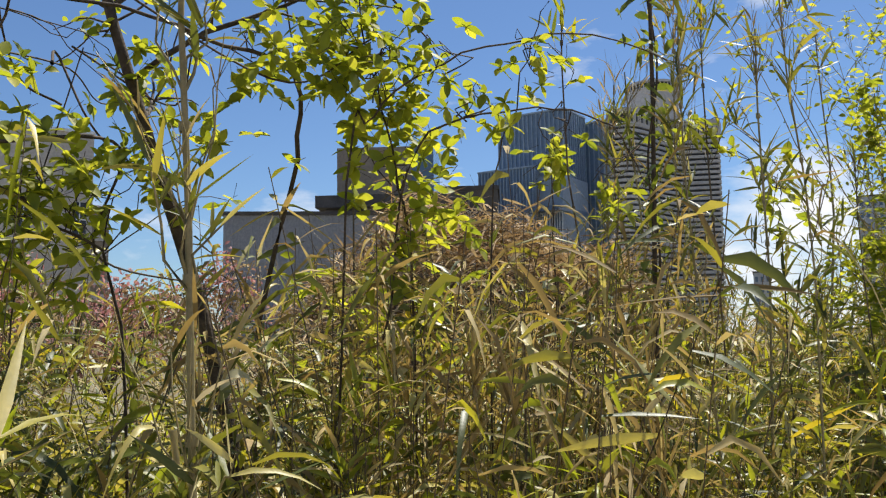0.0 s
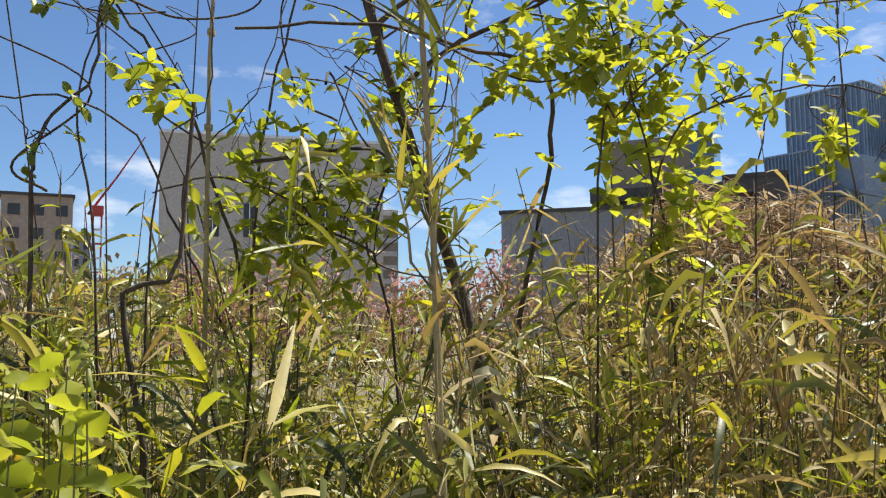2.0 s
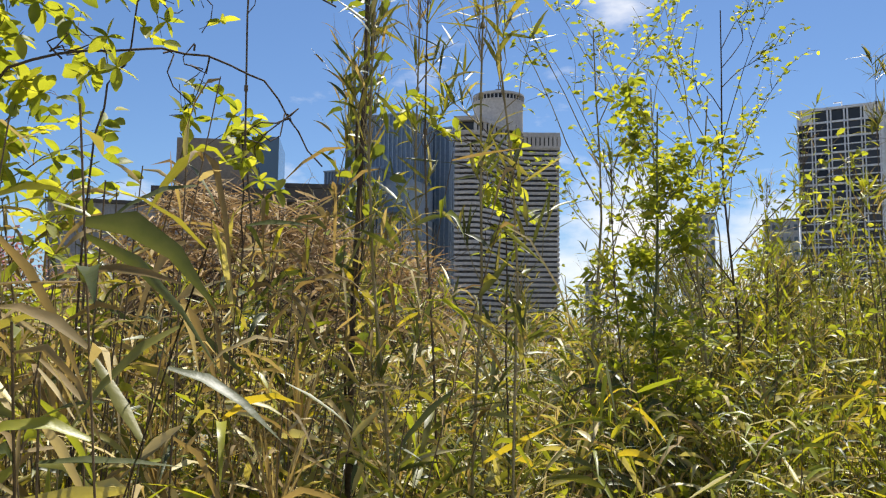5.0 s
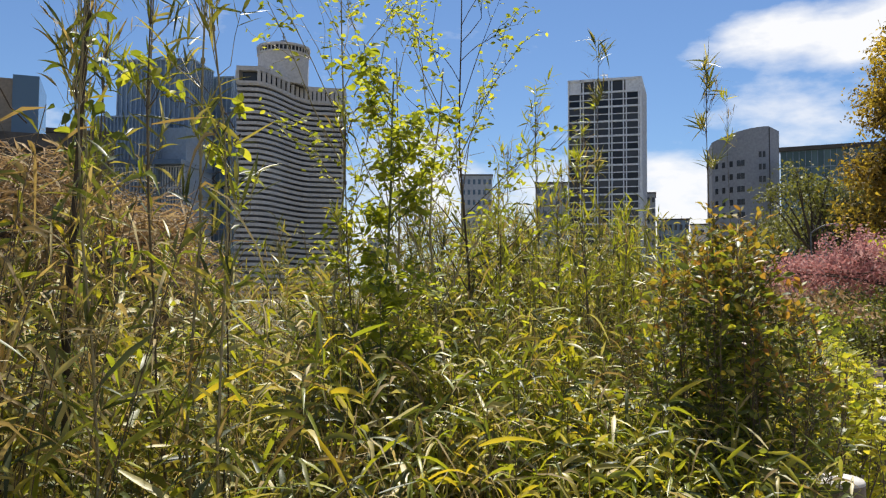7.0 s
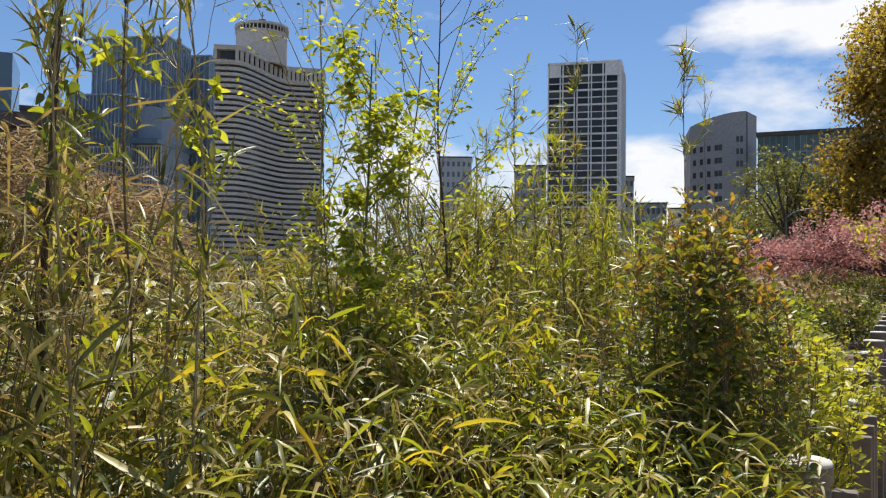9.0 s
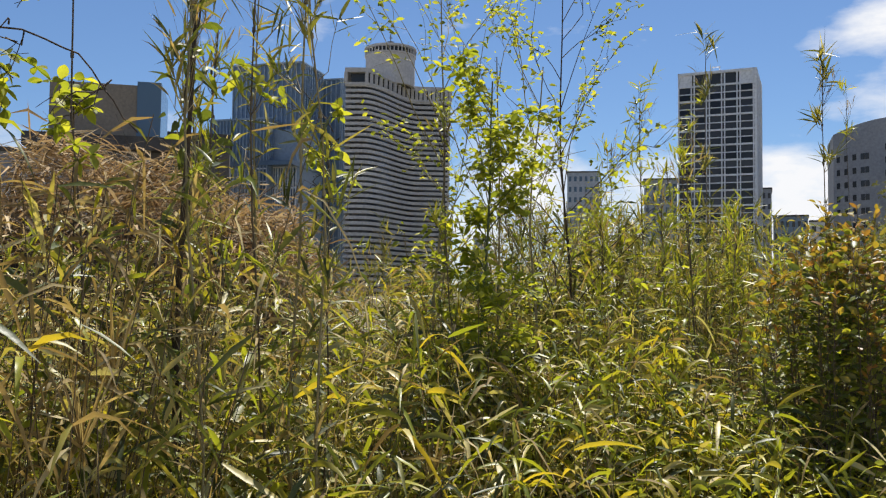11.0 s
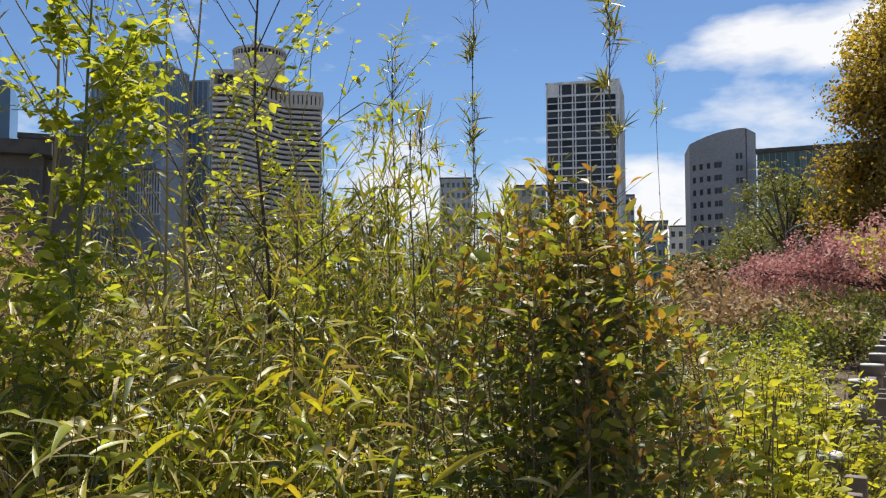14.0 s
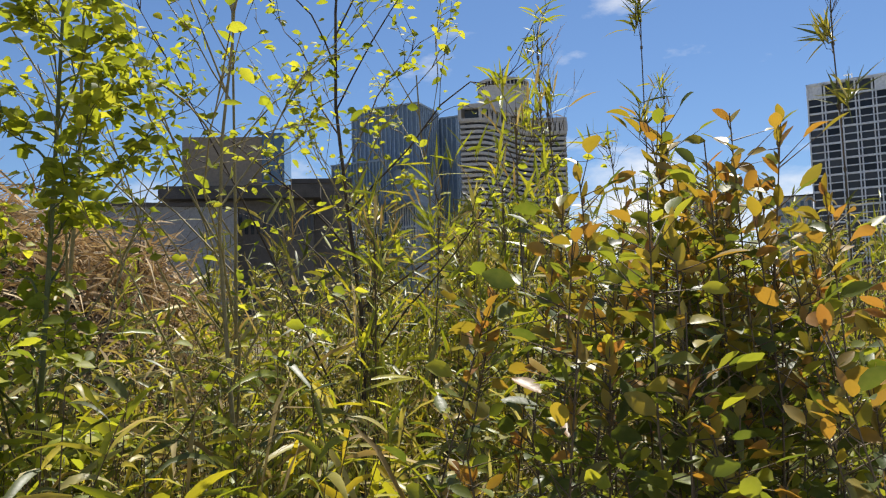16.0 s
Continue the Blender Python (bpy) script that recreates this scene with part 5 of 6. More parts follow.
SHOOTS = (((-0.76, 5.56), (-0.70, 5.50, 2.72), 0.0045, (0.80, 0.88, 0.95, 1.0), "tall thin bamboo shoot with feathery tuft"),
          ((-1.24, 5.25), (-1.25, 5.28, 2.78), 0.004, (0.78, 0.9, 1.0), "tall thin bamboo shoot with feathery tuft"),
          ((-1.55, 5.02), (-1.56, 5.04, 2.56), 0.005, (0.70, 0.76, 0.82, 0.88, 0.94, 1.0), "thin bamboo shoot above the thicket"),
          ((-1.66, 6.03), (-1.65, 6.05, 2.60), 0.004, (0.85, 0.97), "thin bamboo shoot above the thicket"),
          ((-0.98, 4.2), (-0.93, 4.2, 2.05), 0.004, (0.7, 0.85, 0.97), "thin bamboo shoot above the thicket"),
          ((-0.79, 0.61), (-0.83, 0.48, 2.35), 0.0070, (0.55, 0.66, 0.76, 0.88), "pale bamboo cane with dry leaf sheaths"),
          ((-1.59, 0.26), (-1.58, 0.24, 2.6), 0.0080, (), "smooth pale upright bamboo cane"),
          ((-1.42, -0.11), (-1.54, -0.31, 2.45), 0.004, (0.5, 0.62, 0.74, 0.85), "thin bamboo shoot above the thicket"),
          ((-1.30, 1.55), (-1.28, 1.58, 2.7), 0.0035, (0.8,), "thin straight cane above the thicket"),
          ((-1.20, 2.05), (-1.21, 2.02, 2.42), 0.004, (0.8, 0.95), "thin bamboo shoot above the thicket"),
          ((-1.9, 2.3), (-2.0, 2.5, 2.45), 0.0045, (0.6, 0.75, 0.9), "thin bamboo shoot above the thicket"),
          ((-1.12, 2.08), (-1.08, 2.02, 2.30), 0.005, (0.45, 0.55, 0.63, 0.7, 0.78, 0.86, 0.94), "leafy pale bamboo shoot above the thicket"),
          ((-1.50, 2.32), (-1.58, 2.30, 2.45), 0.005, (0.5, 0.58, 0.66, 0.75, 0.82, 0.9, 0.98), "leafy pale bamboo shoot above the thicket"),
          ((-0.92, 1.98), (-0.90, 1.90, 2.30), 0.004, (0.5, 0.6, 0.68, 0.76, 0.85, 0.95), "leafy pale bamboo shoot above the thicket"),
          ((-0.98, 1.70), (-1.02, 1.66, 2.25), 0.004, (0.5, 0.6, 0.7, 0.8, 0.9), "leafy pale bamboo cane with dry leaf sheaths"),
          ((-1.42, 2.05), (-1.50, 2.02, 2.30), 0.0045, (0.55, 0.65, 0.75, 0.85, 0.95), "leafy pale bamboo cane with dry leaf sheaths"),
          ((-1.75, 2.30), (-1.82, 2.26, 2.25), 0.0045, (0.6, 0.7, 0.8, 0.9), "leafy pale bamboo cane with dry leaf sheaths"),
          ((-1.30, 3.05), (-1.33, 3.02, 2.10), 0.004, (0.65, 0.8, 0.95), "thin bamboo shoot above the thicket"),
          ((-1.55, 5.6), (-1.57, 5.5, 2.3), 0.004, (0.8, 0.95), "thin bamboo shoot above the thicket"),
          ((-1.95, 5.4), (-1.92, 5.5, 2.42), 0.004, (0.8, 0.95), "thin bamboo shoot above the thicket"),
          ((-1.05, 4.6), (-1.1, 4.5, 2.2), 0.004, (0.75, 0.85, 0.95), "thin bamboo shoot above the thicket"),
          ((-0.92, 7.10), (-0.93, 7.15, 2.90), 0.003, (0.9, 1.0), "thin bamboo shoot above the thicket"),
          ((-1.9, 2.55), (-2.0, 2.50, 2.35), 0.004, (0.65, 0.8, 0.95), "thin bamboo shoot above the thicket"))
for (bx, by), tip, r, tufts, label in SHOOTS:
    pale = "pale" in label
    bunch = 5 if "sheaths" in label else (2 if tufts else 0)
    feathery = "feathery" in label
    cane_shoot((bx, by, 0), tip, r, tufts, label, BAMBOO if pale or feathery else BAMBOO_YOUNG, CANE if pale else DARK_CANE, 0.03, "bamboo_shoot", bunch,
               (0.08, 0.15) if feathery else (0.06, 0.12), 20 if feathery else 11)


# leafy stalks that rise out of the thicket's surface: a few kinds, many copies
KINDS = []
for k in range(5):
    r = rng.uniform(0.0028, 0.004)
    KINDS.append(cane_shoot((0, 0, 0), (rng.normal(0, 0.10), rng.normal(0, 0.10), 1.75), r, np.linspace(0.62, 0.99, 6), "slender leafy bamboo stalk rising from the thicket",
                            BAMBOO if k % 2 else BAMBOO_YOUNG, DARK_CANE if k % 3 else CANE, 0.03, "bamboo_stalk", 2, (0.07, 0.14), 8))
for i in range(90):
    sx = rng.uniform(-3.6, -0.75)
    sy = rng.uniform(-0.6, 7.0)
    hh = float(hedge_top(sx, sy)) * rng.uniform(0.94, 1.08)
    if (sx + 0.20) ** 2 + (sy - 3.66) ** 2 < 0.3 or (sx > -2.4 and 1.3 < sy < 4.2):
        continue
    ob = copy_thing(KINDS[i % 5], pose(sx, sy, 0, 0, 0, rng.uniform(0, 360)))
    ob.scale = (1, 1, hh / 1.75)
for i in range(46):
    sx, sy = rng.uniform(-2.1, -0.75), rng.uniform(3.8, 6.4)
    ob = copy_thing(KINDS[i % 5], pose(sx, sy, 0, 0, 0, rng.uniform(0, 360)))
    ob.scale = (1, 1, rng.uniform(1.60, 1.92) / 1.75)
for k, ob in enumerate(KINDS):
    ob.location = (-3.1 - 0.15 * k, 2.2 + 1.0 * k, 0)


def crooked_stem():
    b = thing("crooked_stem", "dark crooked woody stem standing in the thicket", "stem", "", "", (-1.42, 0.13, 0))
    pts = np.array([(-1.30, -0.02, 0), (-1.27, 0.02, 0.9), (-1.24, 0.00, 1.30), (-1.25, -0.04, 1.52), (-1.25, -0.045, 1.585), (-1.24, -0.01, 1.60), (-1.24, 0.03, 1.605), (-1.25, 0.05, 1.65), (-1.28, 0.07, 1.95)])
    pts[:, :2] += (-0.12, 0.15)
    fine = np.stack([np.interp(np.linspace(0, 8, 41), np.arange(9), pts[:, a]) for a in range(3)], 1)
    q = Pile()
    tubes(q, fine[None], 0.006, 8, 0, 0.6)
    part("stem", q.mesh("stem", BARK), b)


crooked_stem()


def vine_column():
    b = thing("vine_column", "upright stem wound with dark green vine leaves", "vine", "", "", (-1.29, 1.86, 0))
    q, lf = Pile(), Pile()
    line = bend_line((-1.29, 1.86, 0), (-1.28, 1.86, 2.9), 0, 0.012, 12)
    tubes(q, line[None], 0.009, 7, 0, 0.5)
    s = np.linspace(0, 1, 60)
    c, _ = along(line, s)
    wind = c + np.stack([np.cos(s * 34), np.sin(s * 34), np.zeros(60)], 1) * 0.014
    tubes(q, wind[None], 0.004, 5, 0, 0.6)
    part("stem", q.mesh("stem", BARK), b)
    leaves_along(lf, line, 110, 0.62, 1.0, (0.03, 0.055), (0.016, 0.03), 0.0, OVAL, 0.4, 3, 0.035)
    leaves_along(lf, line, 60, 0.3, 0.65, (0.03, 0.05), (0.014, 0.025), 0.0, OVAL, 0.4, 3, 0.03)
    part("leaves", lf.mesh("leaves", VINE_LEAF), b)


vine_column()


def plume(x, y, h, label):
    b = thing("grass_plume", label, "dry grass", "pale grass plumes", "", (x, y, 0))
    q = Pile()
    st = bend_line((x, y, 0), (x + rng.normal(0, 0.05), y + rng.normal(0, 0.05), h * 0.72), 0, 0.008, 7)
    tubes(q, st[None], 0.003, 5)
    part("stalk", q.mesh("stalk", CANE), b)
    q = Pile()
    n = 16
    head = unit(rng.normal(0, 0.33, (n, 3)) + np.array([0, 0, 1.0]))
    blades(q, np.repeat(st[-1:], n, 0) - head * 0.03, head, rng.uniform(0.14, 0.28, n), rng.uniform(0.004, 0.007, n), np.abs(rng.normal(0.12, 0.1, n)), 4)
    part("plume", q.mesh("plume", DRY), b)


for x, y, h in ((-1.0, 1.07, 1.98), (-1.02, 1.12, 1.9), (-0.8, 1.45, 1.75), (-1.3, 0.75, 1.9), (-1.6, 1.6, 1.95), (-0.9, 3.1, 1.3), (-1.0, 2.37, 1.42), (-1.12, 1.22, 1.9), (-1.20, 1.36, 1.95), (-0.95, 1.28, 1.8), (-1.05, 1.42, 1.85), (-1.3, 1.2, 1.95), (-1.15, 1.05, 1.88)):
    plume(x, y, h, "pale dry grass plume above the thicket")

# ---------------------------------------------------------------- trees and planting further off


def clump_tree(name, label, base, blobs, n, size, mats, trunk_r, trunk_h, bark=BARK, limbs=True):
    """A grown tree: trunk, limbs to each part of the crown, and a crown of many small separate leaves."""
    b = thing(name, label, "tree", "", "", (base[0], base[1], 0))
    q = Pile()
    trunk = bend_line((base[0], base[1], 0), (base[0], base[1], trunk_h), 0, 0.02 * trunk_h, 8)
    tubes(q, trunk[None], trunk_r, 9, 0, 0.6)
    crowns = [Pile() for _ in mats]
    for cx, cy, cz, rx, rz in blobs:
        c = np.array([base[0] + cx, base[1] + cy, cz])
        tubes(q, bend_line(trunk[-2], c, 0.1 * rx, 0.03 * rx, 7)[None], trunk_r * 0.45, 6, 0, 0.2)
        for k in range(5):
            d = unit(rng.normal(0, 1, 3)) * np.array([rx, rx, rz]) * 0.8
            tubes(q, bend_line(c, c + d, 0.05, 0.03 * rx, 6)[None], trunk_r * 0.16, 5, 0, 0.2)
        m = int(n * rx * rx)
        # small sprays of leaves round random centres near the surface, with gaps between
        sprays = max(6, m // 14)
        sc = c + unit(rng.normal(0, 1, (sprays, 3))) * (rng.random((sprays, 1)) ** 0.45) * np.array([rx, rx, rz])
        i = rng.integers(0, sprays, m)
        pos = sc[i] + rng.normal(0, size * 1.5, (m, 3))
        head = rng.normal(0, 1, (m, 3)) + np.array([0, 0, 0.2])
        L = rng.uniform(0.7, 1.5, m) * size
        which = rng.integers(0, len(mats), sprays)[i]
        for w in range(len(mats)):
            k = which == w
            blades(crowns[w], pos[k], head[k], L[k], L[k] * 0.62, np.full(k.sum(), 0.2), 2, 0, OVAL, 1.0)
    part("trunk", q.mesh("trunk", bark), b)
    for w, (mat, nm) in enumerate(mats):
        part(nm, crowns[w].mesh(nm, mat), b)
    return b
def ring_blobs(n, r, z0, z1, size, flat=0.7):
    out = []
    for i in range(n):
        a = rng.uniform(0, 2 * np.pi)
        q = math.sqrt(rng.random()) * r
        out.append((math.cos(a) * q, math.sin(a) * q, rng.uniform(z0, z1), size * rng.uniform(0.7, 1.2), size * flat * rng.uniform(0.7, 1.1)))
    return out


# flowering cherries that overhang the path, drooping lowest at their outer limbs
def drooping_crown(n, reach, low, high, size):
    out = []
    for i in range(n):
        x, y = rng.uniform(-reach, reach), rng.uniform(-1.6, 1.6)
        top = low + 0.35 + (high - low) * (x + reach) / (2 * reach)
        out.append((x, y, rng.uniform(low + 0.25, top), size * rng.uniform(0.65, 1.15), size * 0.6 * rng.uniform(0.7, 1.1)))
    return out


clump_tree("cherry_tree", "flowering cherry with drooping pink blossom clusters", (2.6, 17.0), drooping_crown(36, 2.8, 1.9, 4.4, 0.75), 900, 0.068,
           ((PINK, "blossom"), (PINK, "inner_blossom"), (GOLD_LEAF, "young_leaves")), 0.09, 1.9)
clump_tree("cherry_tree", "flowering cherry with drooping pink blossom clusters", (0.4, 22.5), drooping_crown(38, 2.9, 1.75, 4.2, 0.8), 1250, 0.066,
           ((PINK, "blossom"), (PINK, "inner_blossom")), 0.08, 1.8)
# tall ochre trees behind them
clump_tree("tall_ochre_tree", "tall tree with dense ochre-green spring foliage", (1.6, 34.0), ring_blobs(84, 2.5, 2.2, 13.2, 1.45, 0.85) + [(rng.uniform(-3.4, -1.6), rng.uniform(-1.5, 1.5), rng.uniform(3.0, 9.0), 1.1, 0.9) for _ in range(16)], 560, 0.13, ((OCHRE, "foliage"), (OCHRE, "inner_foliage")), 0.28, 5.0)
clump_tree("tall_ochre_tree", "tall tree with dense ochre-green spring foliage", (6.0, 33.0), ring_blobs(26, 3.0, 4.0, 13.5, 1.7, 0.9), 60, 0.30, ((OCHRE, "foliage"), (FAR_GREEN, "inner_foliage")), 0.28, 5.0)
# dark planting that closes the far end of the path
for sx in np.arange(-9.0, 11.0, 1.6):
    clump_tree("hedge_bush", "dark green bush at the far end of the path", (sx, 68.0 + rng.uniform(-0.6, 0.6)), ring_blobs(8, 0.8, 0.4, 2.4, 0.8), 130, 0.19, ((FAR_GREEN, "foliage"), (VINE_LEAF, "inner_foliage")), 0.06, 0.8)
# rusty scrub on a bank beyond the thicket
for sx, sy, sh in ((-9.5, 30, 3.0), (-8.0, 29, 3.1), (-6.5, 30, 3.2), (-5.2, 29, 2.9), (-4.2, 30, 2.6), (-3.1, 27, 1.9), (-2.2, 25, 1.4), (-3.6, 23, 1.5), (-11.5, 31, 3.0), (-13.5, 31, 2.9)):
    clump_tree("scrub_bush", "rust-brown scrub bush on the far bank", (sx, sy), ring_blobs(9, 0.9, 0.5, sh - 0.5, 0.75), 220, 0.16, ((RUST, "foliage"), (RUST, "inner_growth")), 0.05, 0.8)
for sx, sy, sh in ((-3.6, 15.5, 1.35), (-2.4, 15.0, 1.1), (-1.3, 13.8, 0.95), (-1.5, 19.0, 1.25), (-2.4, 20.5, 1.4), (-4.8, 17.0, 1.6), (-6.2, 16.0, 1.7)):
    clump_tree("green_bush", "low dark green bush in the planting", (sx, sy), ring_blobs(8, 0.7, 0.3, sh - 0.35, 0.55), 700, 0.075, ((VINE_LEAF, "foliage"), (FAR_GREEN, "inner_foliage")), 0.04, 0.6)
for sx, sy, sh in ((-0.9, 24.0, 1.2), (-1.8, 26.0, 1.3), (-0.8, 28.0, 1.2), (-2.6, 29.5, 1.4), (-1.2, 32.0, 1.3), (-3.4, 33.5, 1.5), (-2.0, 35.5, 1.4), (-4.6, 35.0, 1.5)):
    clump_tree("green_bush", "low dark green bush under the cherry trees", (sx, sy), ring_blobs(8, 0.8, 0.3, sh - 0.35, 0.6), 420, 0.09, ((VINE_LEAF, "foliage"), (FAR_GREEN, "inner_foliage")), 0.04, 0.6)
# added bushes that stand in for a dark wall and darken the background
for sx in np.arange(-9.5, 0.0, 1.5):
    clump_tree("hedge_bush", "dark green bush standing in for the dark wall behind the rail fence", (sx, 46.0 + rng.uniform(-0.6, 0.6)), ring_blobs(8, 0.8, 0.4, 2.0, 0.8), 170, 0.15, ((FAR_GREEN, "foliage"), (FAR_GREEN, "inner_foliage")), 0.06, 0.8)
# far row of dark trees under the offices
for az, d, h, r, hue in ((12.0, 120, 8.0, 4.0, 0), (10.3, 120, 9.0, 4.5, 0), (9.0, 112, 11.0, 4.5, 1), (7.6, 105, 13.0, 4.5, 1), (6.3, 92, 17.0, 4.0, 2), (4.8, 96, 15.5, 4.5, 1), (3.4, 100, 16.0, 5.5, 0), (1.5, 95, 16.0, 5.0, 0), (-0.8, 95, 15.0, 5.0, 0)):
    o = toward(az, d)
    leafage = ((FAR_GREEN, "foliage"), (FAR_GREEN, "inner_foliage")) if hue == 0 else ((SPRING_HAZE, "foliage"), (SPRING_HAZE, "inner_foliage"))
    clump_tree("far_tree", "dark green tree far off below the offices" if hue == 0 else "far tree with dark limbs and thin yellow-green spring leaves", (o.x, o.y),
               ring_blobs(12, r, h * 0.35, h * 0.82, r * 0.45), (95, 50, 34)[hue], 0.32, leafage, 0.35, h * 0.4)
for az, d, h, r in ((99, 70, 8.0, 4.0), (96, 66, 7.4, 4.0), (93, 70, 7.4, 4.0), (90, 75, 7.0, 4.0), (104, 70, 8.0, 4.0), (86, 75, 7.0, 4.0), (82, 80, 7, 4), (74, 80, 6, 4), (70, 80, 6, 4)):
    o = toward(az, d)
    clump_tree("bare_tree", "leafless mauve-brown tree far off", (o.x, o.y), ring_blobs(10, r, h * 0.3, h * 0.8, r * 0.4), 34, 0.5, ((MAUVE, "twig_growth"), (MAUVE, "inner_growth")), 0.25, h * 0.3)
# pink azaleas beyond the thicket
for az, d in ((88.5, 12), (86, 13), (83.5, 12.5), (81, 13), (78.5, 12.5), (75.5, 13), (70, 13)):
    o = toward(az, d)
    clump_tree("pink_azalea", "pink flowering bush beyond the thicket", (o.x, o.y), ring_blobs(10, 0.7, 1.2, 2.4, 0.5), 600, 0.065, ((PINK, "blossom"), (RUST, "inner_growth")), 0.05, 0.8)


def clipped_ball(x, y, label):
    b = thing("clipped_bush", label, "bush", "red clipped bushes", "", (x, y, 0))
    q = Pile()
    n = 700
    v = unit(rng.normal(0, 1, (n, 3)))
    pos = np.array([x, y, 0.62]) + v * np.array([0.5, 0.5, 0.5]) * rng.uniform(0.85, 1.03, (n, 1))
    blades(q, pos, v + rng.normal(0, 0.5, (n, 3)), rng.uniform(0.08, 0.14, n), rng.uniform(0.045, 0.075, n), np.full(n, 0.2), 2, 0, OVAL, 1.0)
    part("leaves", q.mesh("leaves", RED_LEAF), b)
    q = Pile()
    tubes(q, bend_line((x, y, 0), (x, y, 0.75), 0, 0.01, 5)[None], 0.03, 6)
    for k in range(14):
        d = unit(rng.normal(0, 1, 3)) * 0.42
        tubes(q, bend_line((x, y, 0.5), np.array([x, y, 0.62]) + d, 0, 0.02, 5)[None], 0.012, 5)
    part("stem", q.mesh("stem", BARK), b)


for i in range(5):
    clipped_ball(-4.5 + i * 0.95, 60.0, "round clipped bush with dark red leaves")
for i in range(3):
    clipped_ball(1.0 + i * 1.3, 56.0, "round clipped bush with dark red leaves")


def cross_fence():
    b = thing("rail_fence", "low pale rail fence across the end of the planting", "fence", "", "", (-3.0, 38.0, 0))
    for k in range(13):
        bm = bmesh.new()
        box_bm(bm, (-6.3 + k * 0.5, 37.96, 0), (-6.22 + k * 0.5, 38.04, 0.80))
        part("post", finish(bm, "post", CAP_CONCRETE, 0.008), b)
    for z in (0.72, 0.35):
        bm = bmesh.new()
        box_bm(bm, (-6.4, 37.97, z), (-0.15, 38.03, z + 0.05))
        part("rail", finish(bm, "rail", CAP_CONCRETE, 0.006), b)


cross_fence()


def street_lamp():
    b = thing("street_lamp", "slim dark street lamp with curved arm", "street lamp", "", "", (*toward(6.3, 60).xy, 0))
    o = toward(6.3, 60)
    q = Pile()
    pole = bend_line((o.x, o.y, 0), (o.x, o.y, 5.6), 0, 0, 6)
    tubes(q, pole[None], 0.08, 10, 0, 0.6)
    part("pole", q.mesh("pole", LAMP_METAL), b)
    q = Pile()
    arm = bend_line((o.x, o.y, 5.5), (o.x + 1.7, o.y, 6.0), 0.25, 0, 9)
    tubes(q, arm[None], 0.05, 8, 0, 0.8)
    part("arm", q.mesh("arm", LAMP_METAL), b)
    bm = bmesh.new()
    box_bm(bm, (o.x + 1.5, o.y - 0.15, 5.92), (o.x + 2.3, o.y + 0.15, 6.06))
    part("lamp_head", finish(bm, "lamp_head", LAMP_METAL, 0.04), b)


street_lamp()


def notice_board():
    b = thing("notice_sign", "white notice sheet on a dark post by the trees", "sign", "", "", (-4.4, 40.0, 0))
    bm = bmesh.new()
    box_bm(bm, (-4.43, 39.98, 0), (-4.37, 40.04, 1.75))
    part("post", finish(bm, "post", LAMP_METAL, 0.005), b)
    bm = bmesh.new()
    box_bm(bm, (-4.58, 39.94, 1.2), (-4.22, 39.97, 1.7))
    part("sheet", finish(bm, "sheet", WHITE_PAINT, 0.004), b)
    for i in range(5):
        bm = bmesh.new()
        box_bm(bm, (-4.53, 39.932, 1.32 + i * 0.07), (-4.27, 39.938, 1.34 + i * 0.07))
        part("text_bar", finish(bm, "text_bar", ROOF_DARK), b)


notice_board()

# broad-leaved weeds between the bamboo
st, lf = Pile(), Pile()
n = 420
x, y = scatter(n, -2.4, -0.1, -0.6, 7.0)
h = hedge_top(x, y) * rng.uniform(0.6, 1.0, n)
for i in range(n):
    line = bend_line((x[i], y[i], 0), (x[i] + rng.normal(0, 0.08), y[i] + rng.normal(0, 0.08), h[i]), 0, 0.01, 6)
    tubes(st, line[None], 0.002, 4)
    leaves_along(lf, line, 14, 0.55, 1.0, (0.035, 0.075), (0.018, 0.036), 0.35, OVAL, 0.25, 3, 0.02)
for i in range(44):
    wx, wy = -1.0 + rng.normal(0, 0.22), 3.25 + rng.normal(0, 0.25)
    line = bend_line((wx, wy, 0), (wx + rng.normal(0, 0.08), wy + rng.normal(0, 0.08), float(hedge_top(wx, wy)) * rng.uniform(0.75, 1.05)), 0, 0.01, 6)
    tubes(st, line[None], 0.0025, 4)
    leaves_along(lf, line, 14, 0.5, 1.0, (0.035, 0.065), (0.016, 0.03), 0.35, OVAL, 0.25, 3, 0.02)
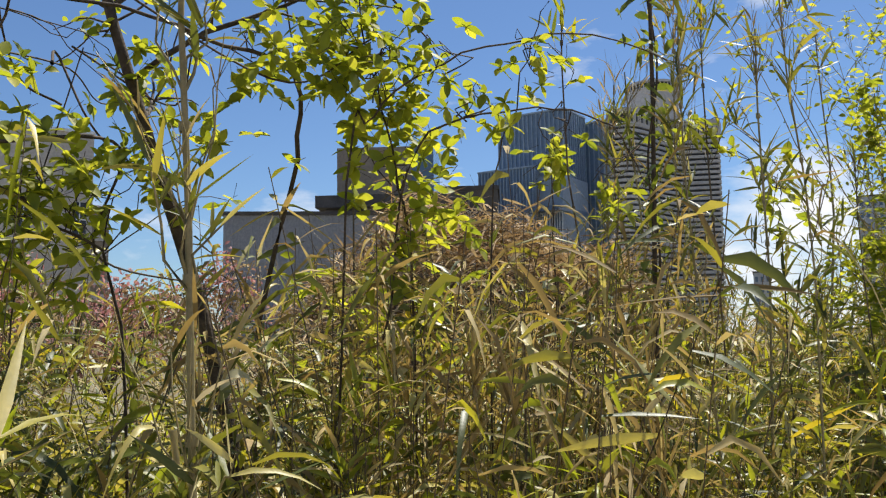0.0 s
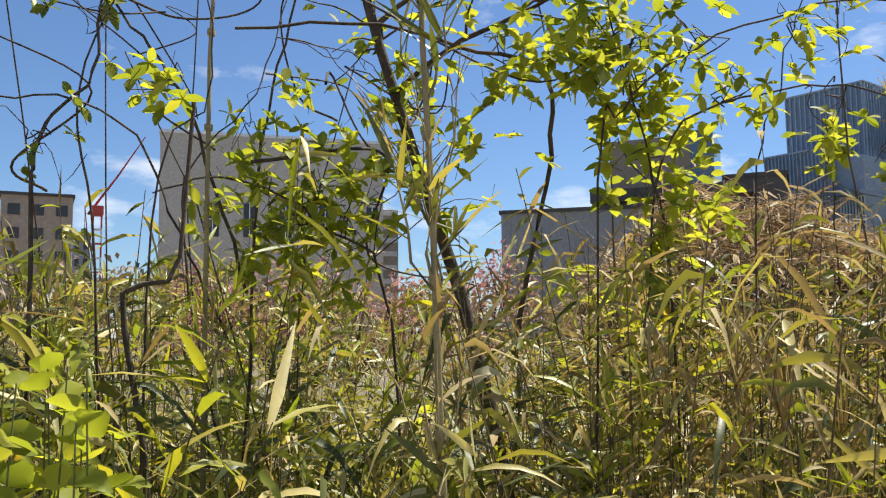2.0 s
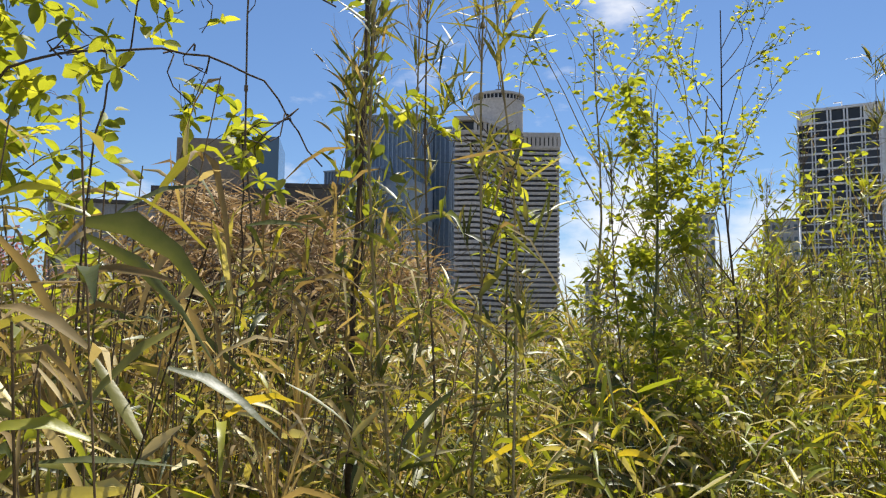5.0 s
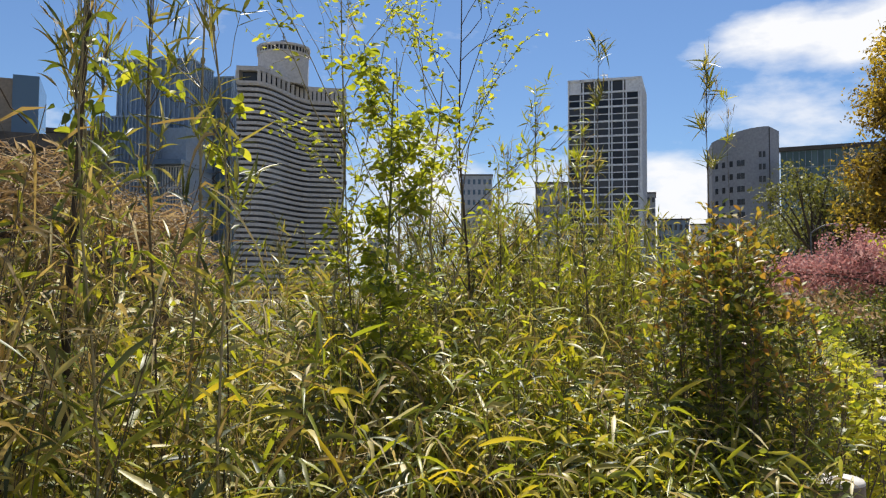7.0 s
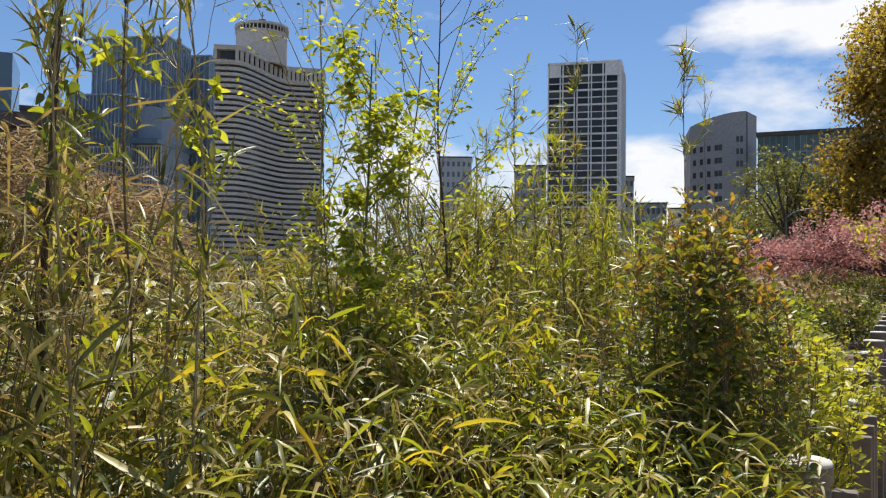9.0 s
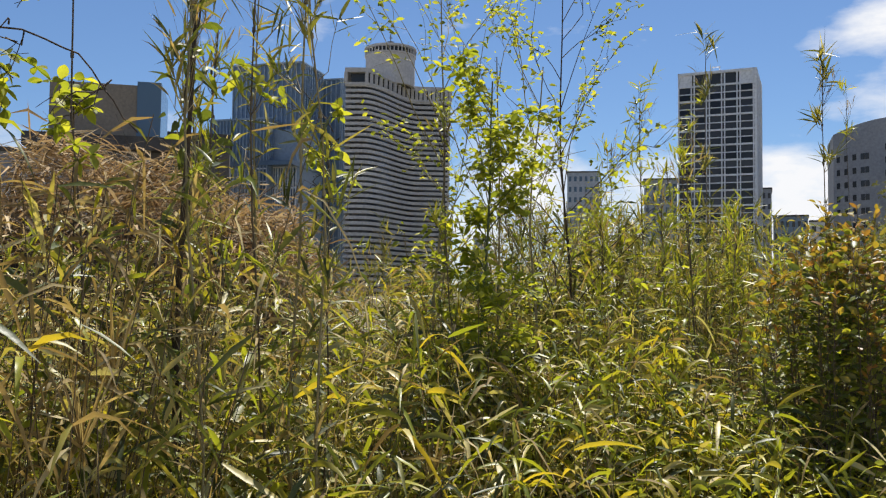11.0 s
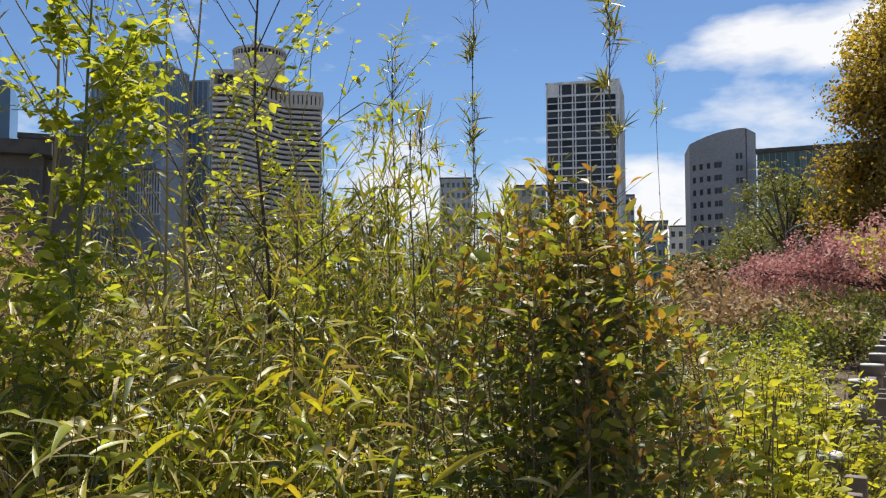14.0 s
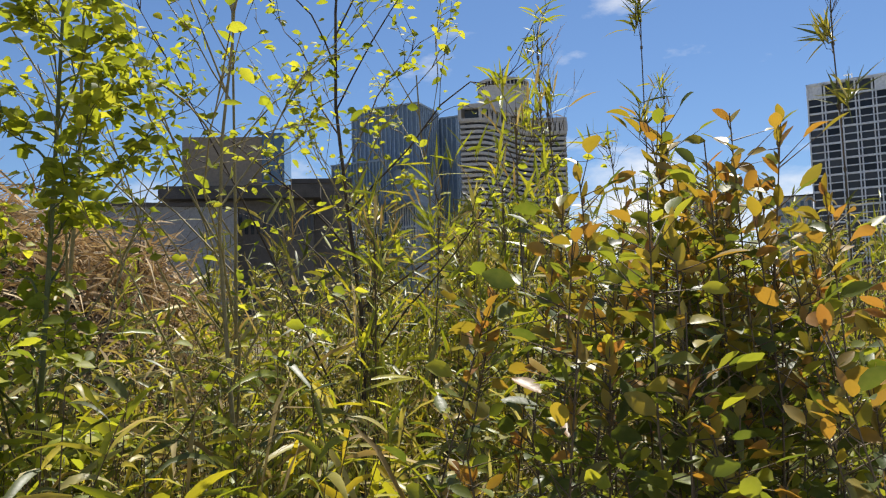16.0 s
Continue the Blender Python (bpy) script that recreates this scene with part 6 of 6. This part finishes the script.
for i in range(16):
    wx, wy = -0.80 + rng.normal(0, 0.06), 0.06 + rng.normal(0, 0.06)
    line = bend_line((wx, wy, 0), (wx + rng.normal(0, 0.04), wy + rng.normal(0, 0.04), 1.51 * rng.uniform(0.92, 1.0)), 0, 0.01, 6)
    tubes(st, line[None], 0.0025, 4)
    leaves_along(lf, line, 9, 0.86, 1.0, (0.035, 0.055), (0.022, 0.036), 0.35, OVAL, 0.2, 3, 0.012)
b = thing("broad_leaf_weeds", "bright green broad-leaved weeds among the bamboo", "weeds", "", "stuff")
part("stem_growth", st.mesh("stem_growth", GREEN_CANE), b)
part("leaves", lf.mesh("leaves", FRESH), b)

# weeds along the foot of the fence
lf = Pile()
n = 3000
y = rng.uniform(-1, 24, n)
x = 0.2 + np.abs(rng.normal(0, 0.12, n)) * (0.4 + 0.6 * np.sin(y * 1.7) ** 2)
ang = rng.uniform(0, 2 * np.pi, n)
blades(lf, np.stack([x, y, np.zeros(n)], 1), np.stack([np.cos(ang), np.sin(ang), rng.uniform(0.4, 2, n)], 1), rng.uniform(0.03, 0.10, n), rng.uniform(0.006, 0.018, n), rng.uniform(0.1, 0.6, n), 3)
b = thing("path_weeds", "small weeds growing along the foot of the fence", "weeds", "", "stuff")
part("leaves", lf.mesh("leaves", VINE_LEAF), b)

# ---------------------------------------------------------------- paving blocks, last
PW, PH = 0.2, 0.1
bm = bmesh.new()
box_bm(bm, (-PH / 2 * 2 + 0.004, -PW / 2 + 0.004, -0.04), (PH - 0.004, PW / 2 - 0.004, 0.0))
paver_me = finish(bm, "paving_block", PAVER, 0.004)
count = 0
rest = Pile()
for iy in range(-38, 180):
    for ix in range(0, 30):
        px = 0.22 + ix * 0.2 + 0.1
        py = iy * 0.2 + (0.1 if ix % 2 else 0.0)
        if py > 34:
            continue
        if 3.0 < py < 9.0 and ix < 10 and count < 300:
            ob = new("paving_block", paver_me)
            ob.parent = walkway
            ob.location = (px, py, rng.normal(0, 0.0012))
            count += 1
        else:
            dz = rng.normal(0, 0.0012)
            boxes(rest, [(px - 0.096, py - 0.096, -0.03)], [(px + 0.096, py + 0.096, dz)], Matrix.Identity(4))
rb = part("outer_blocks", rest.mesh("outer_blocks", PAVER, smooth=False), walkway)
rb["kind"] = "stuff"
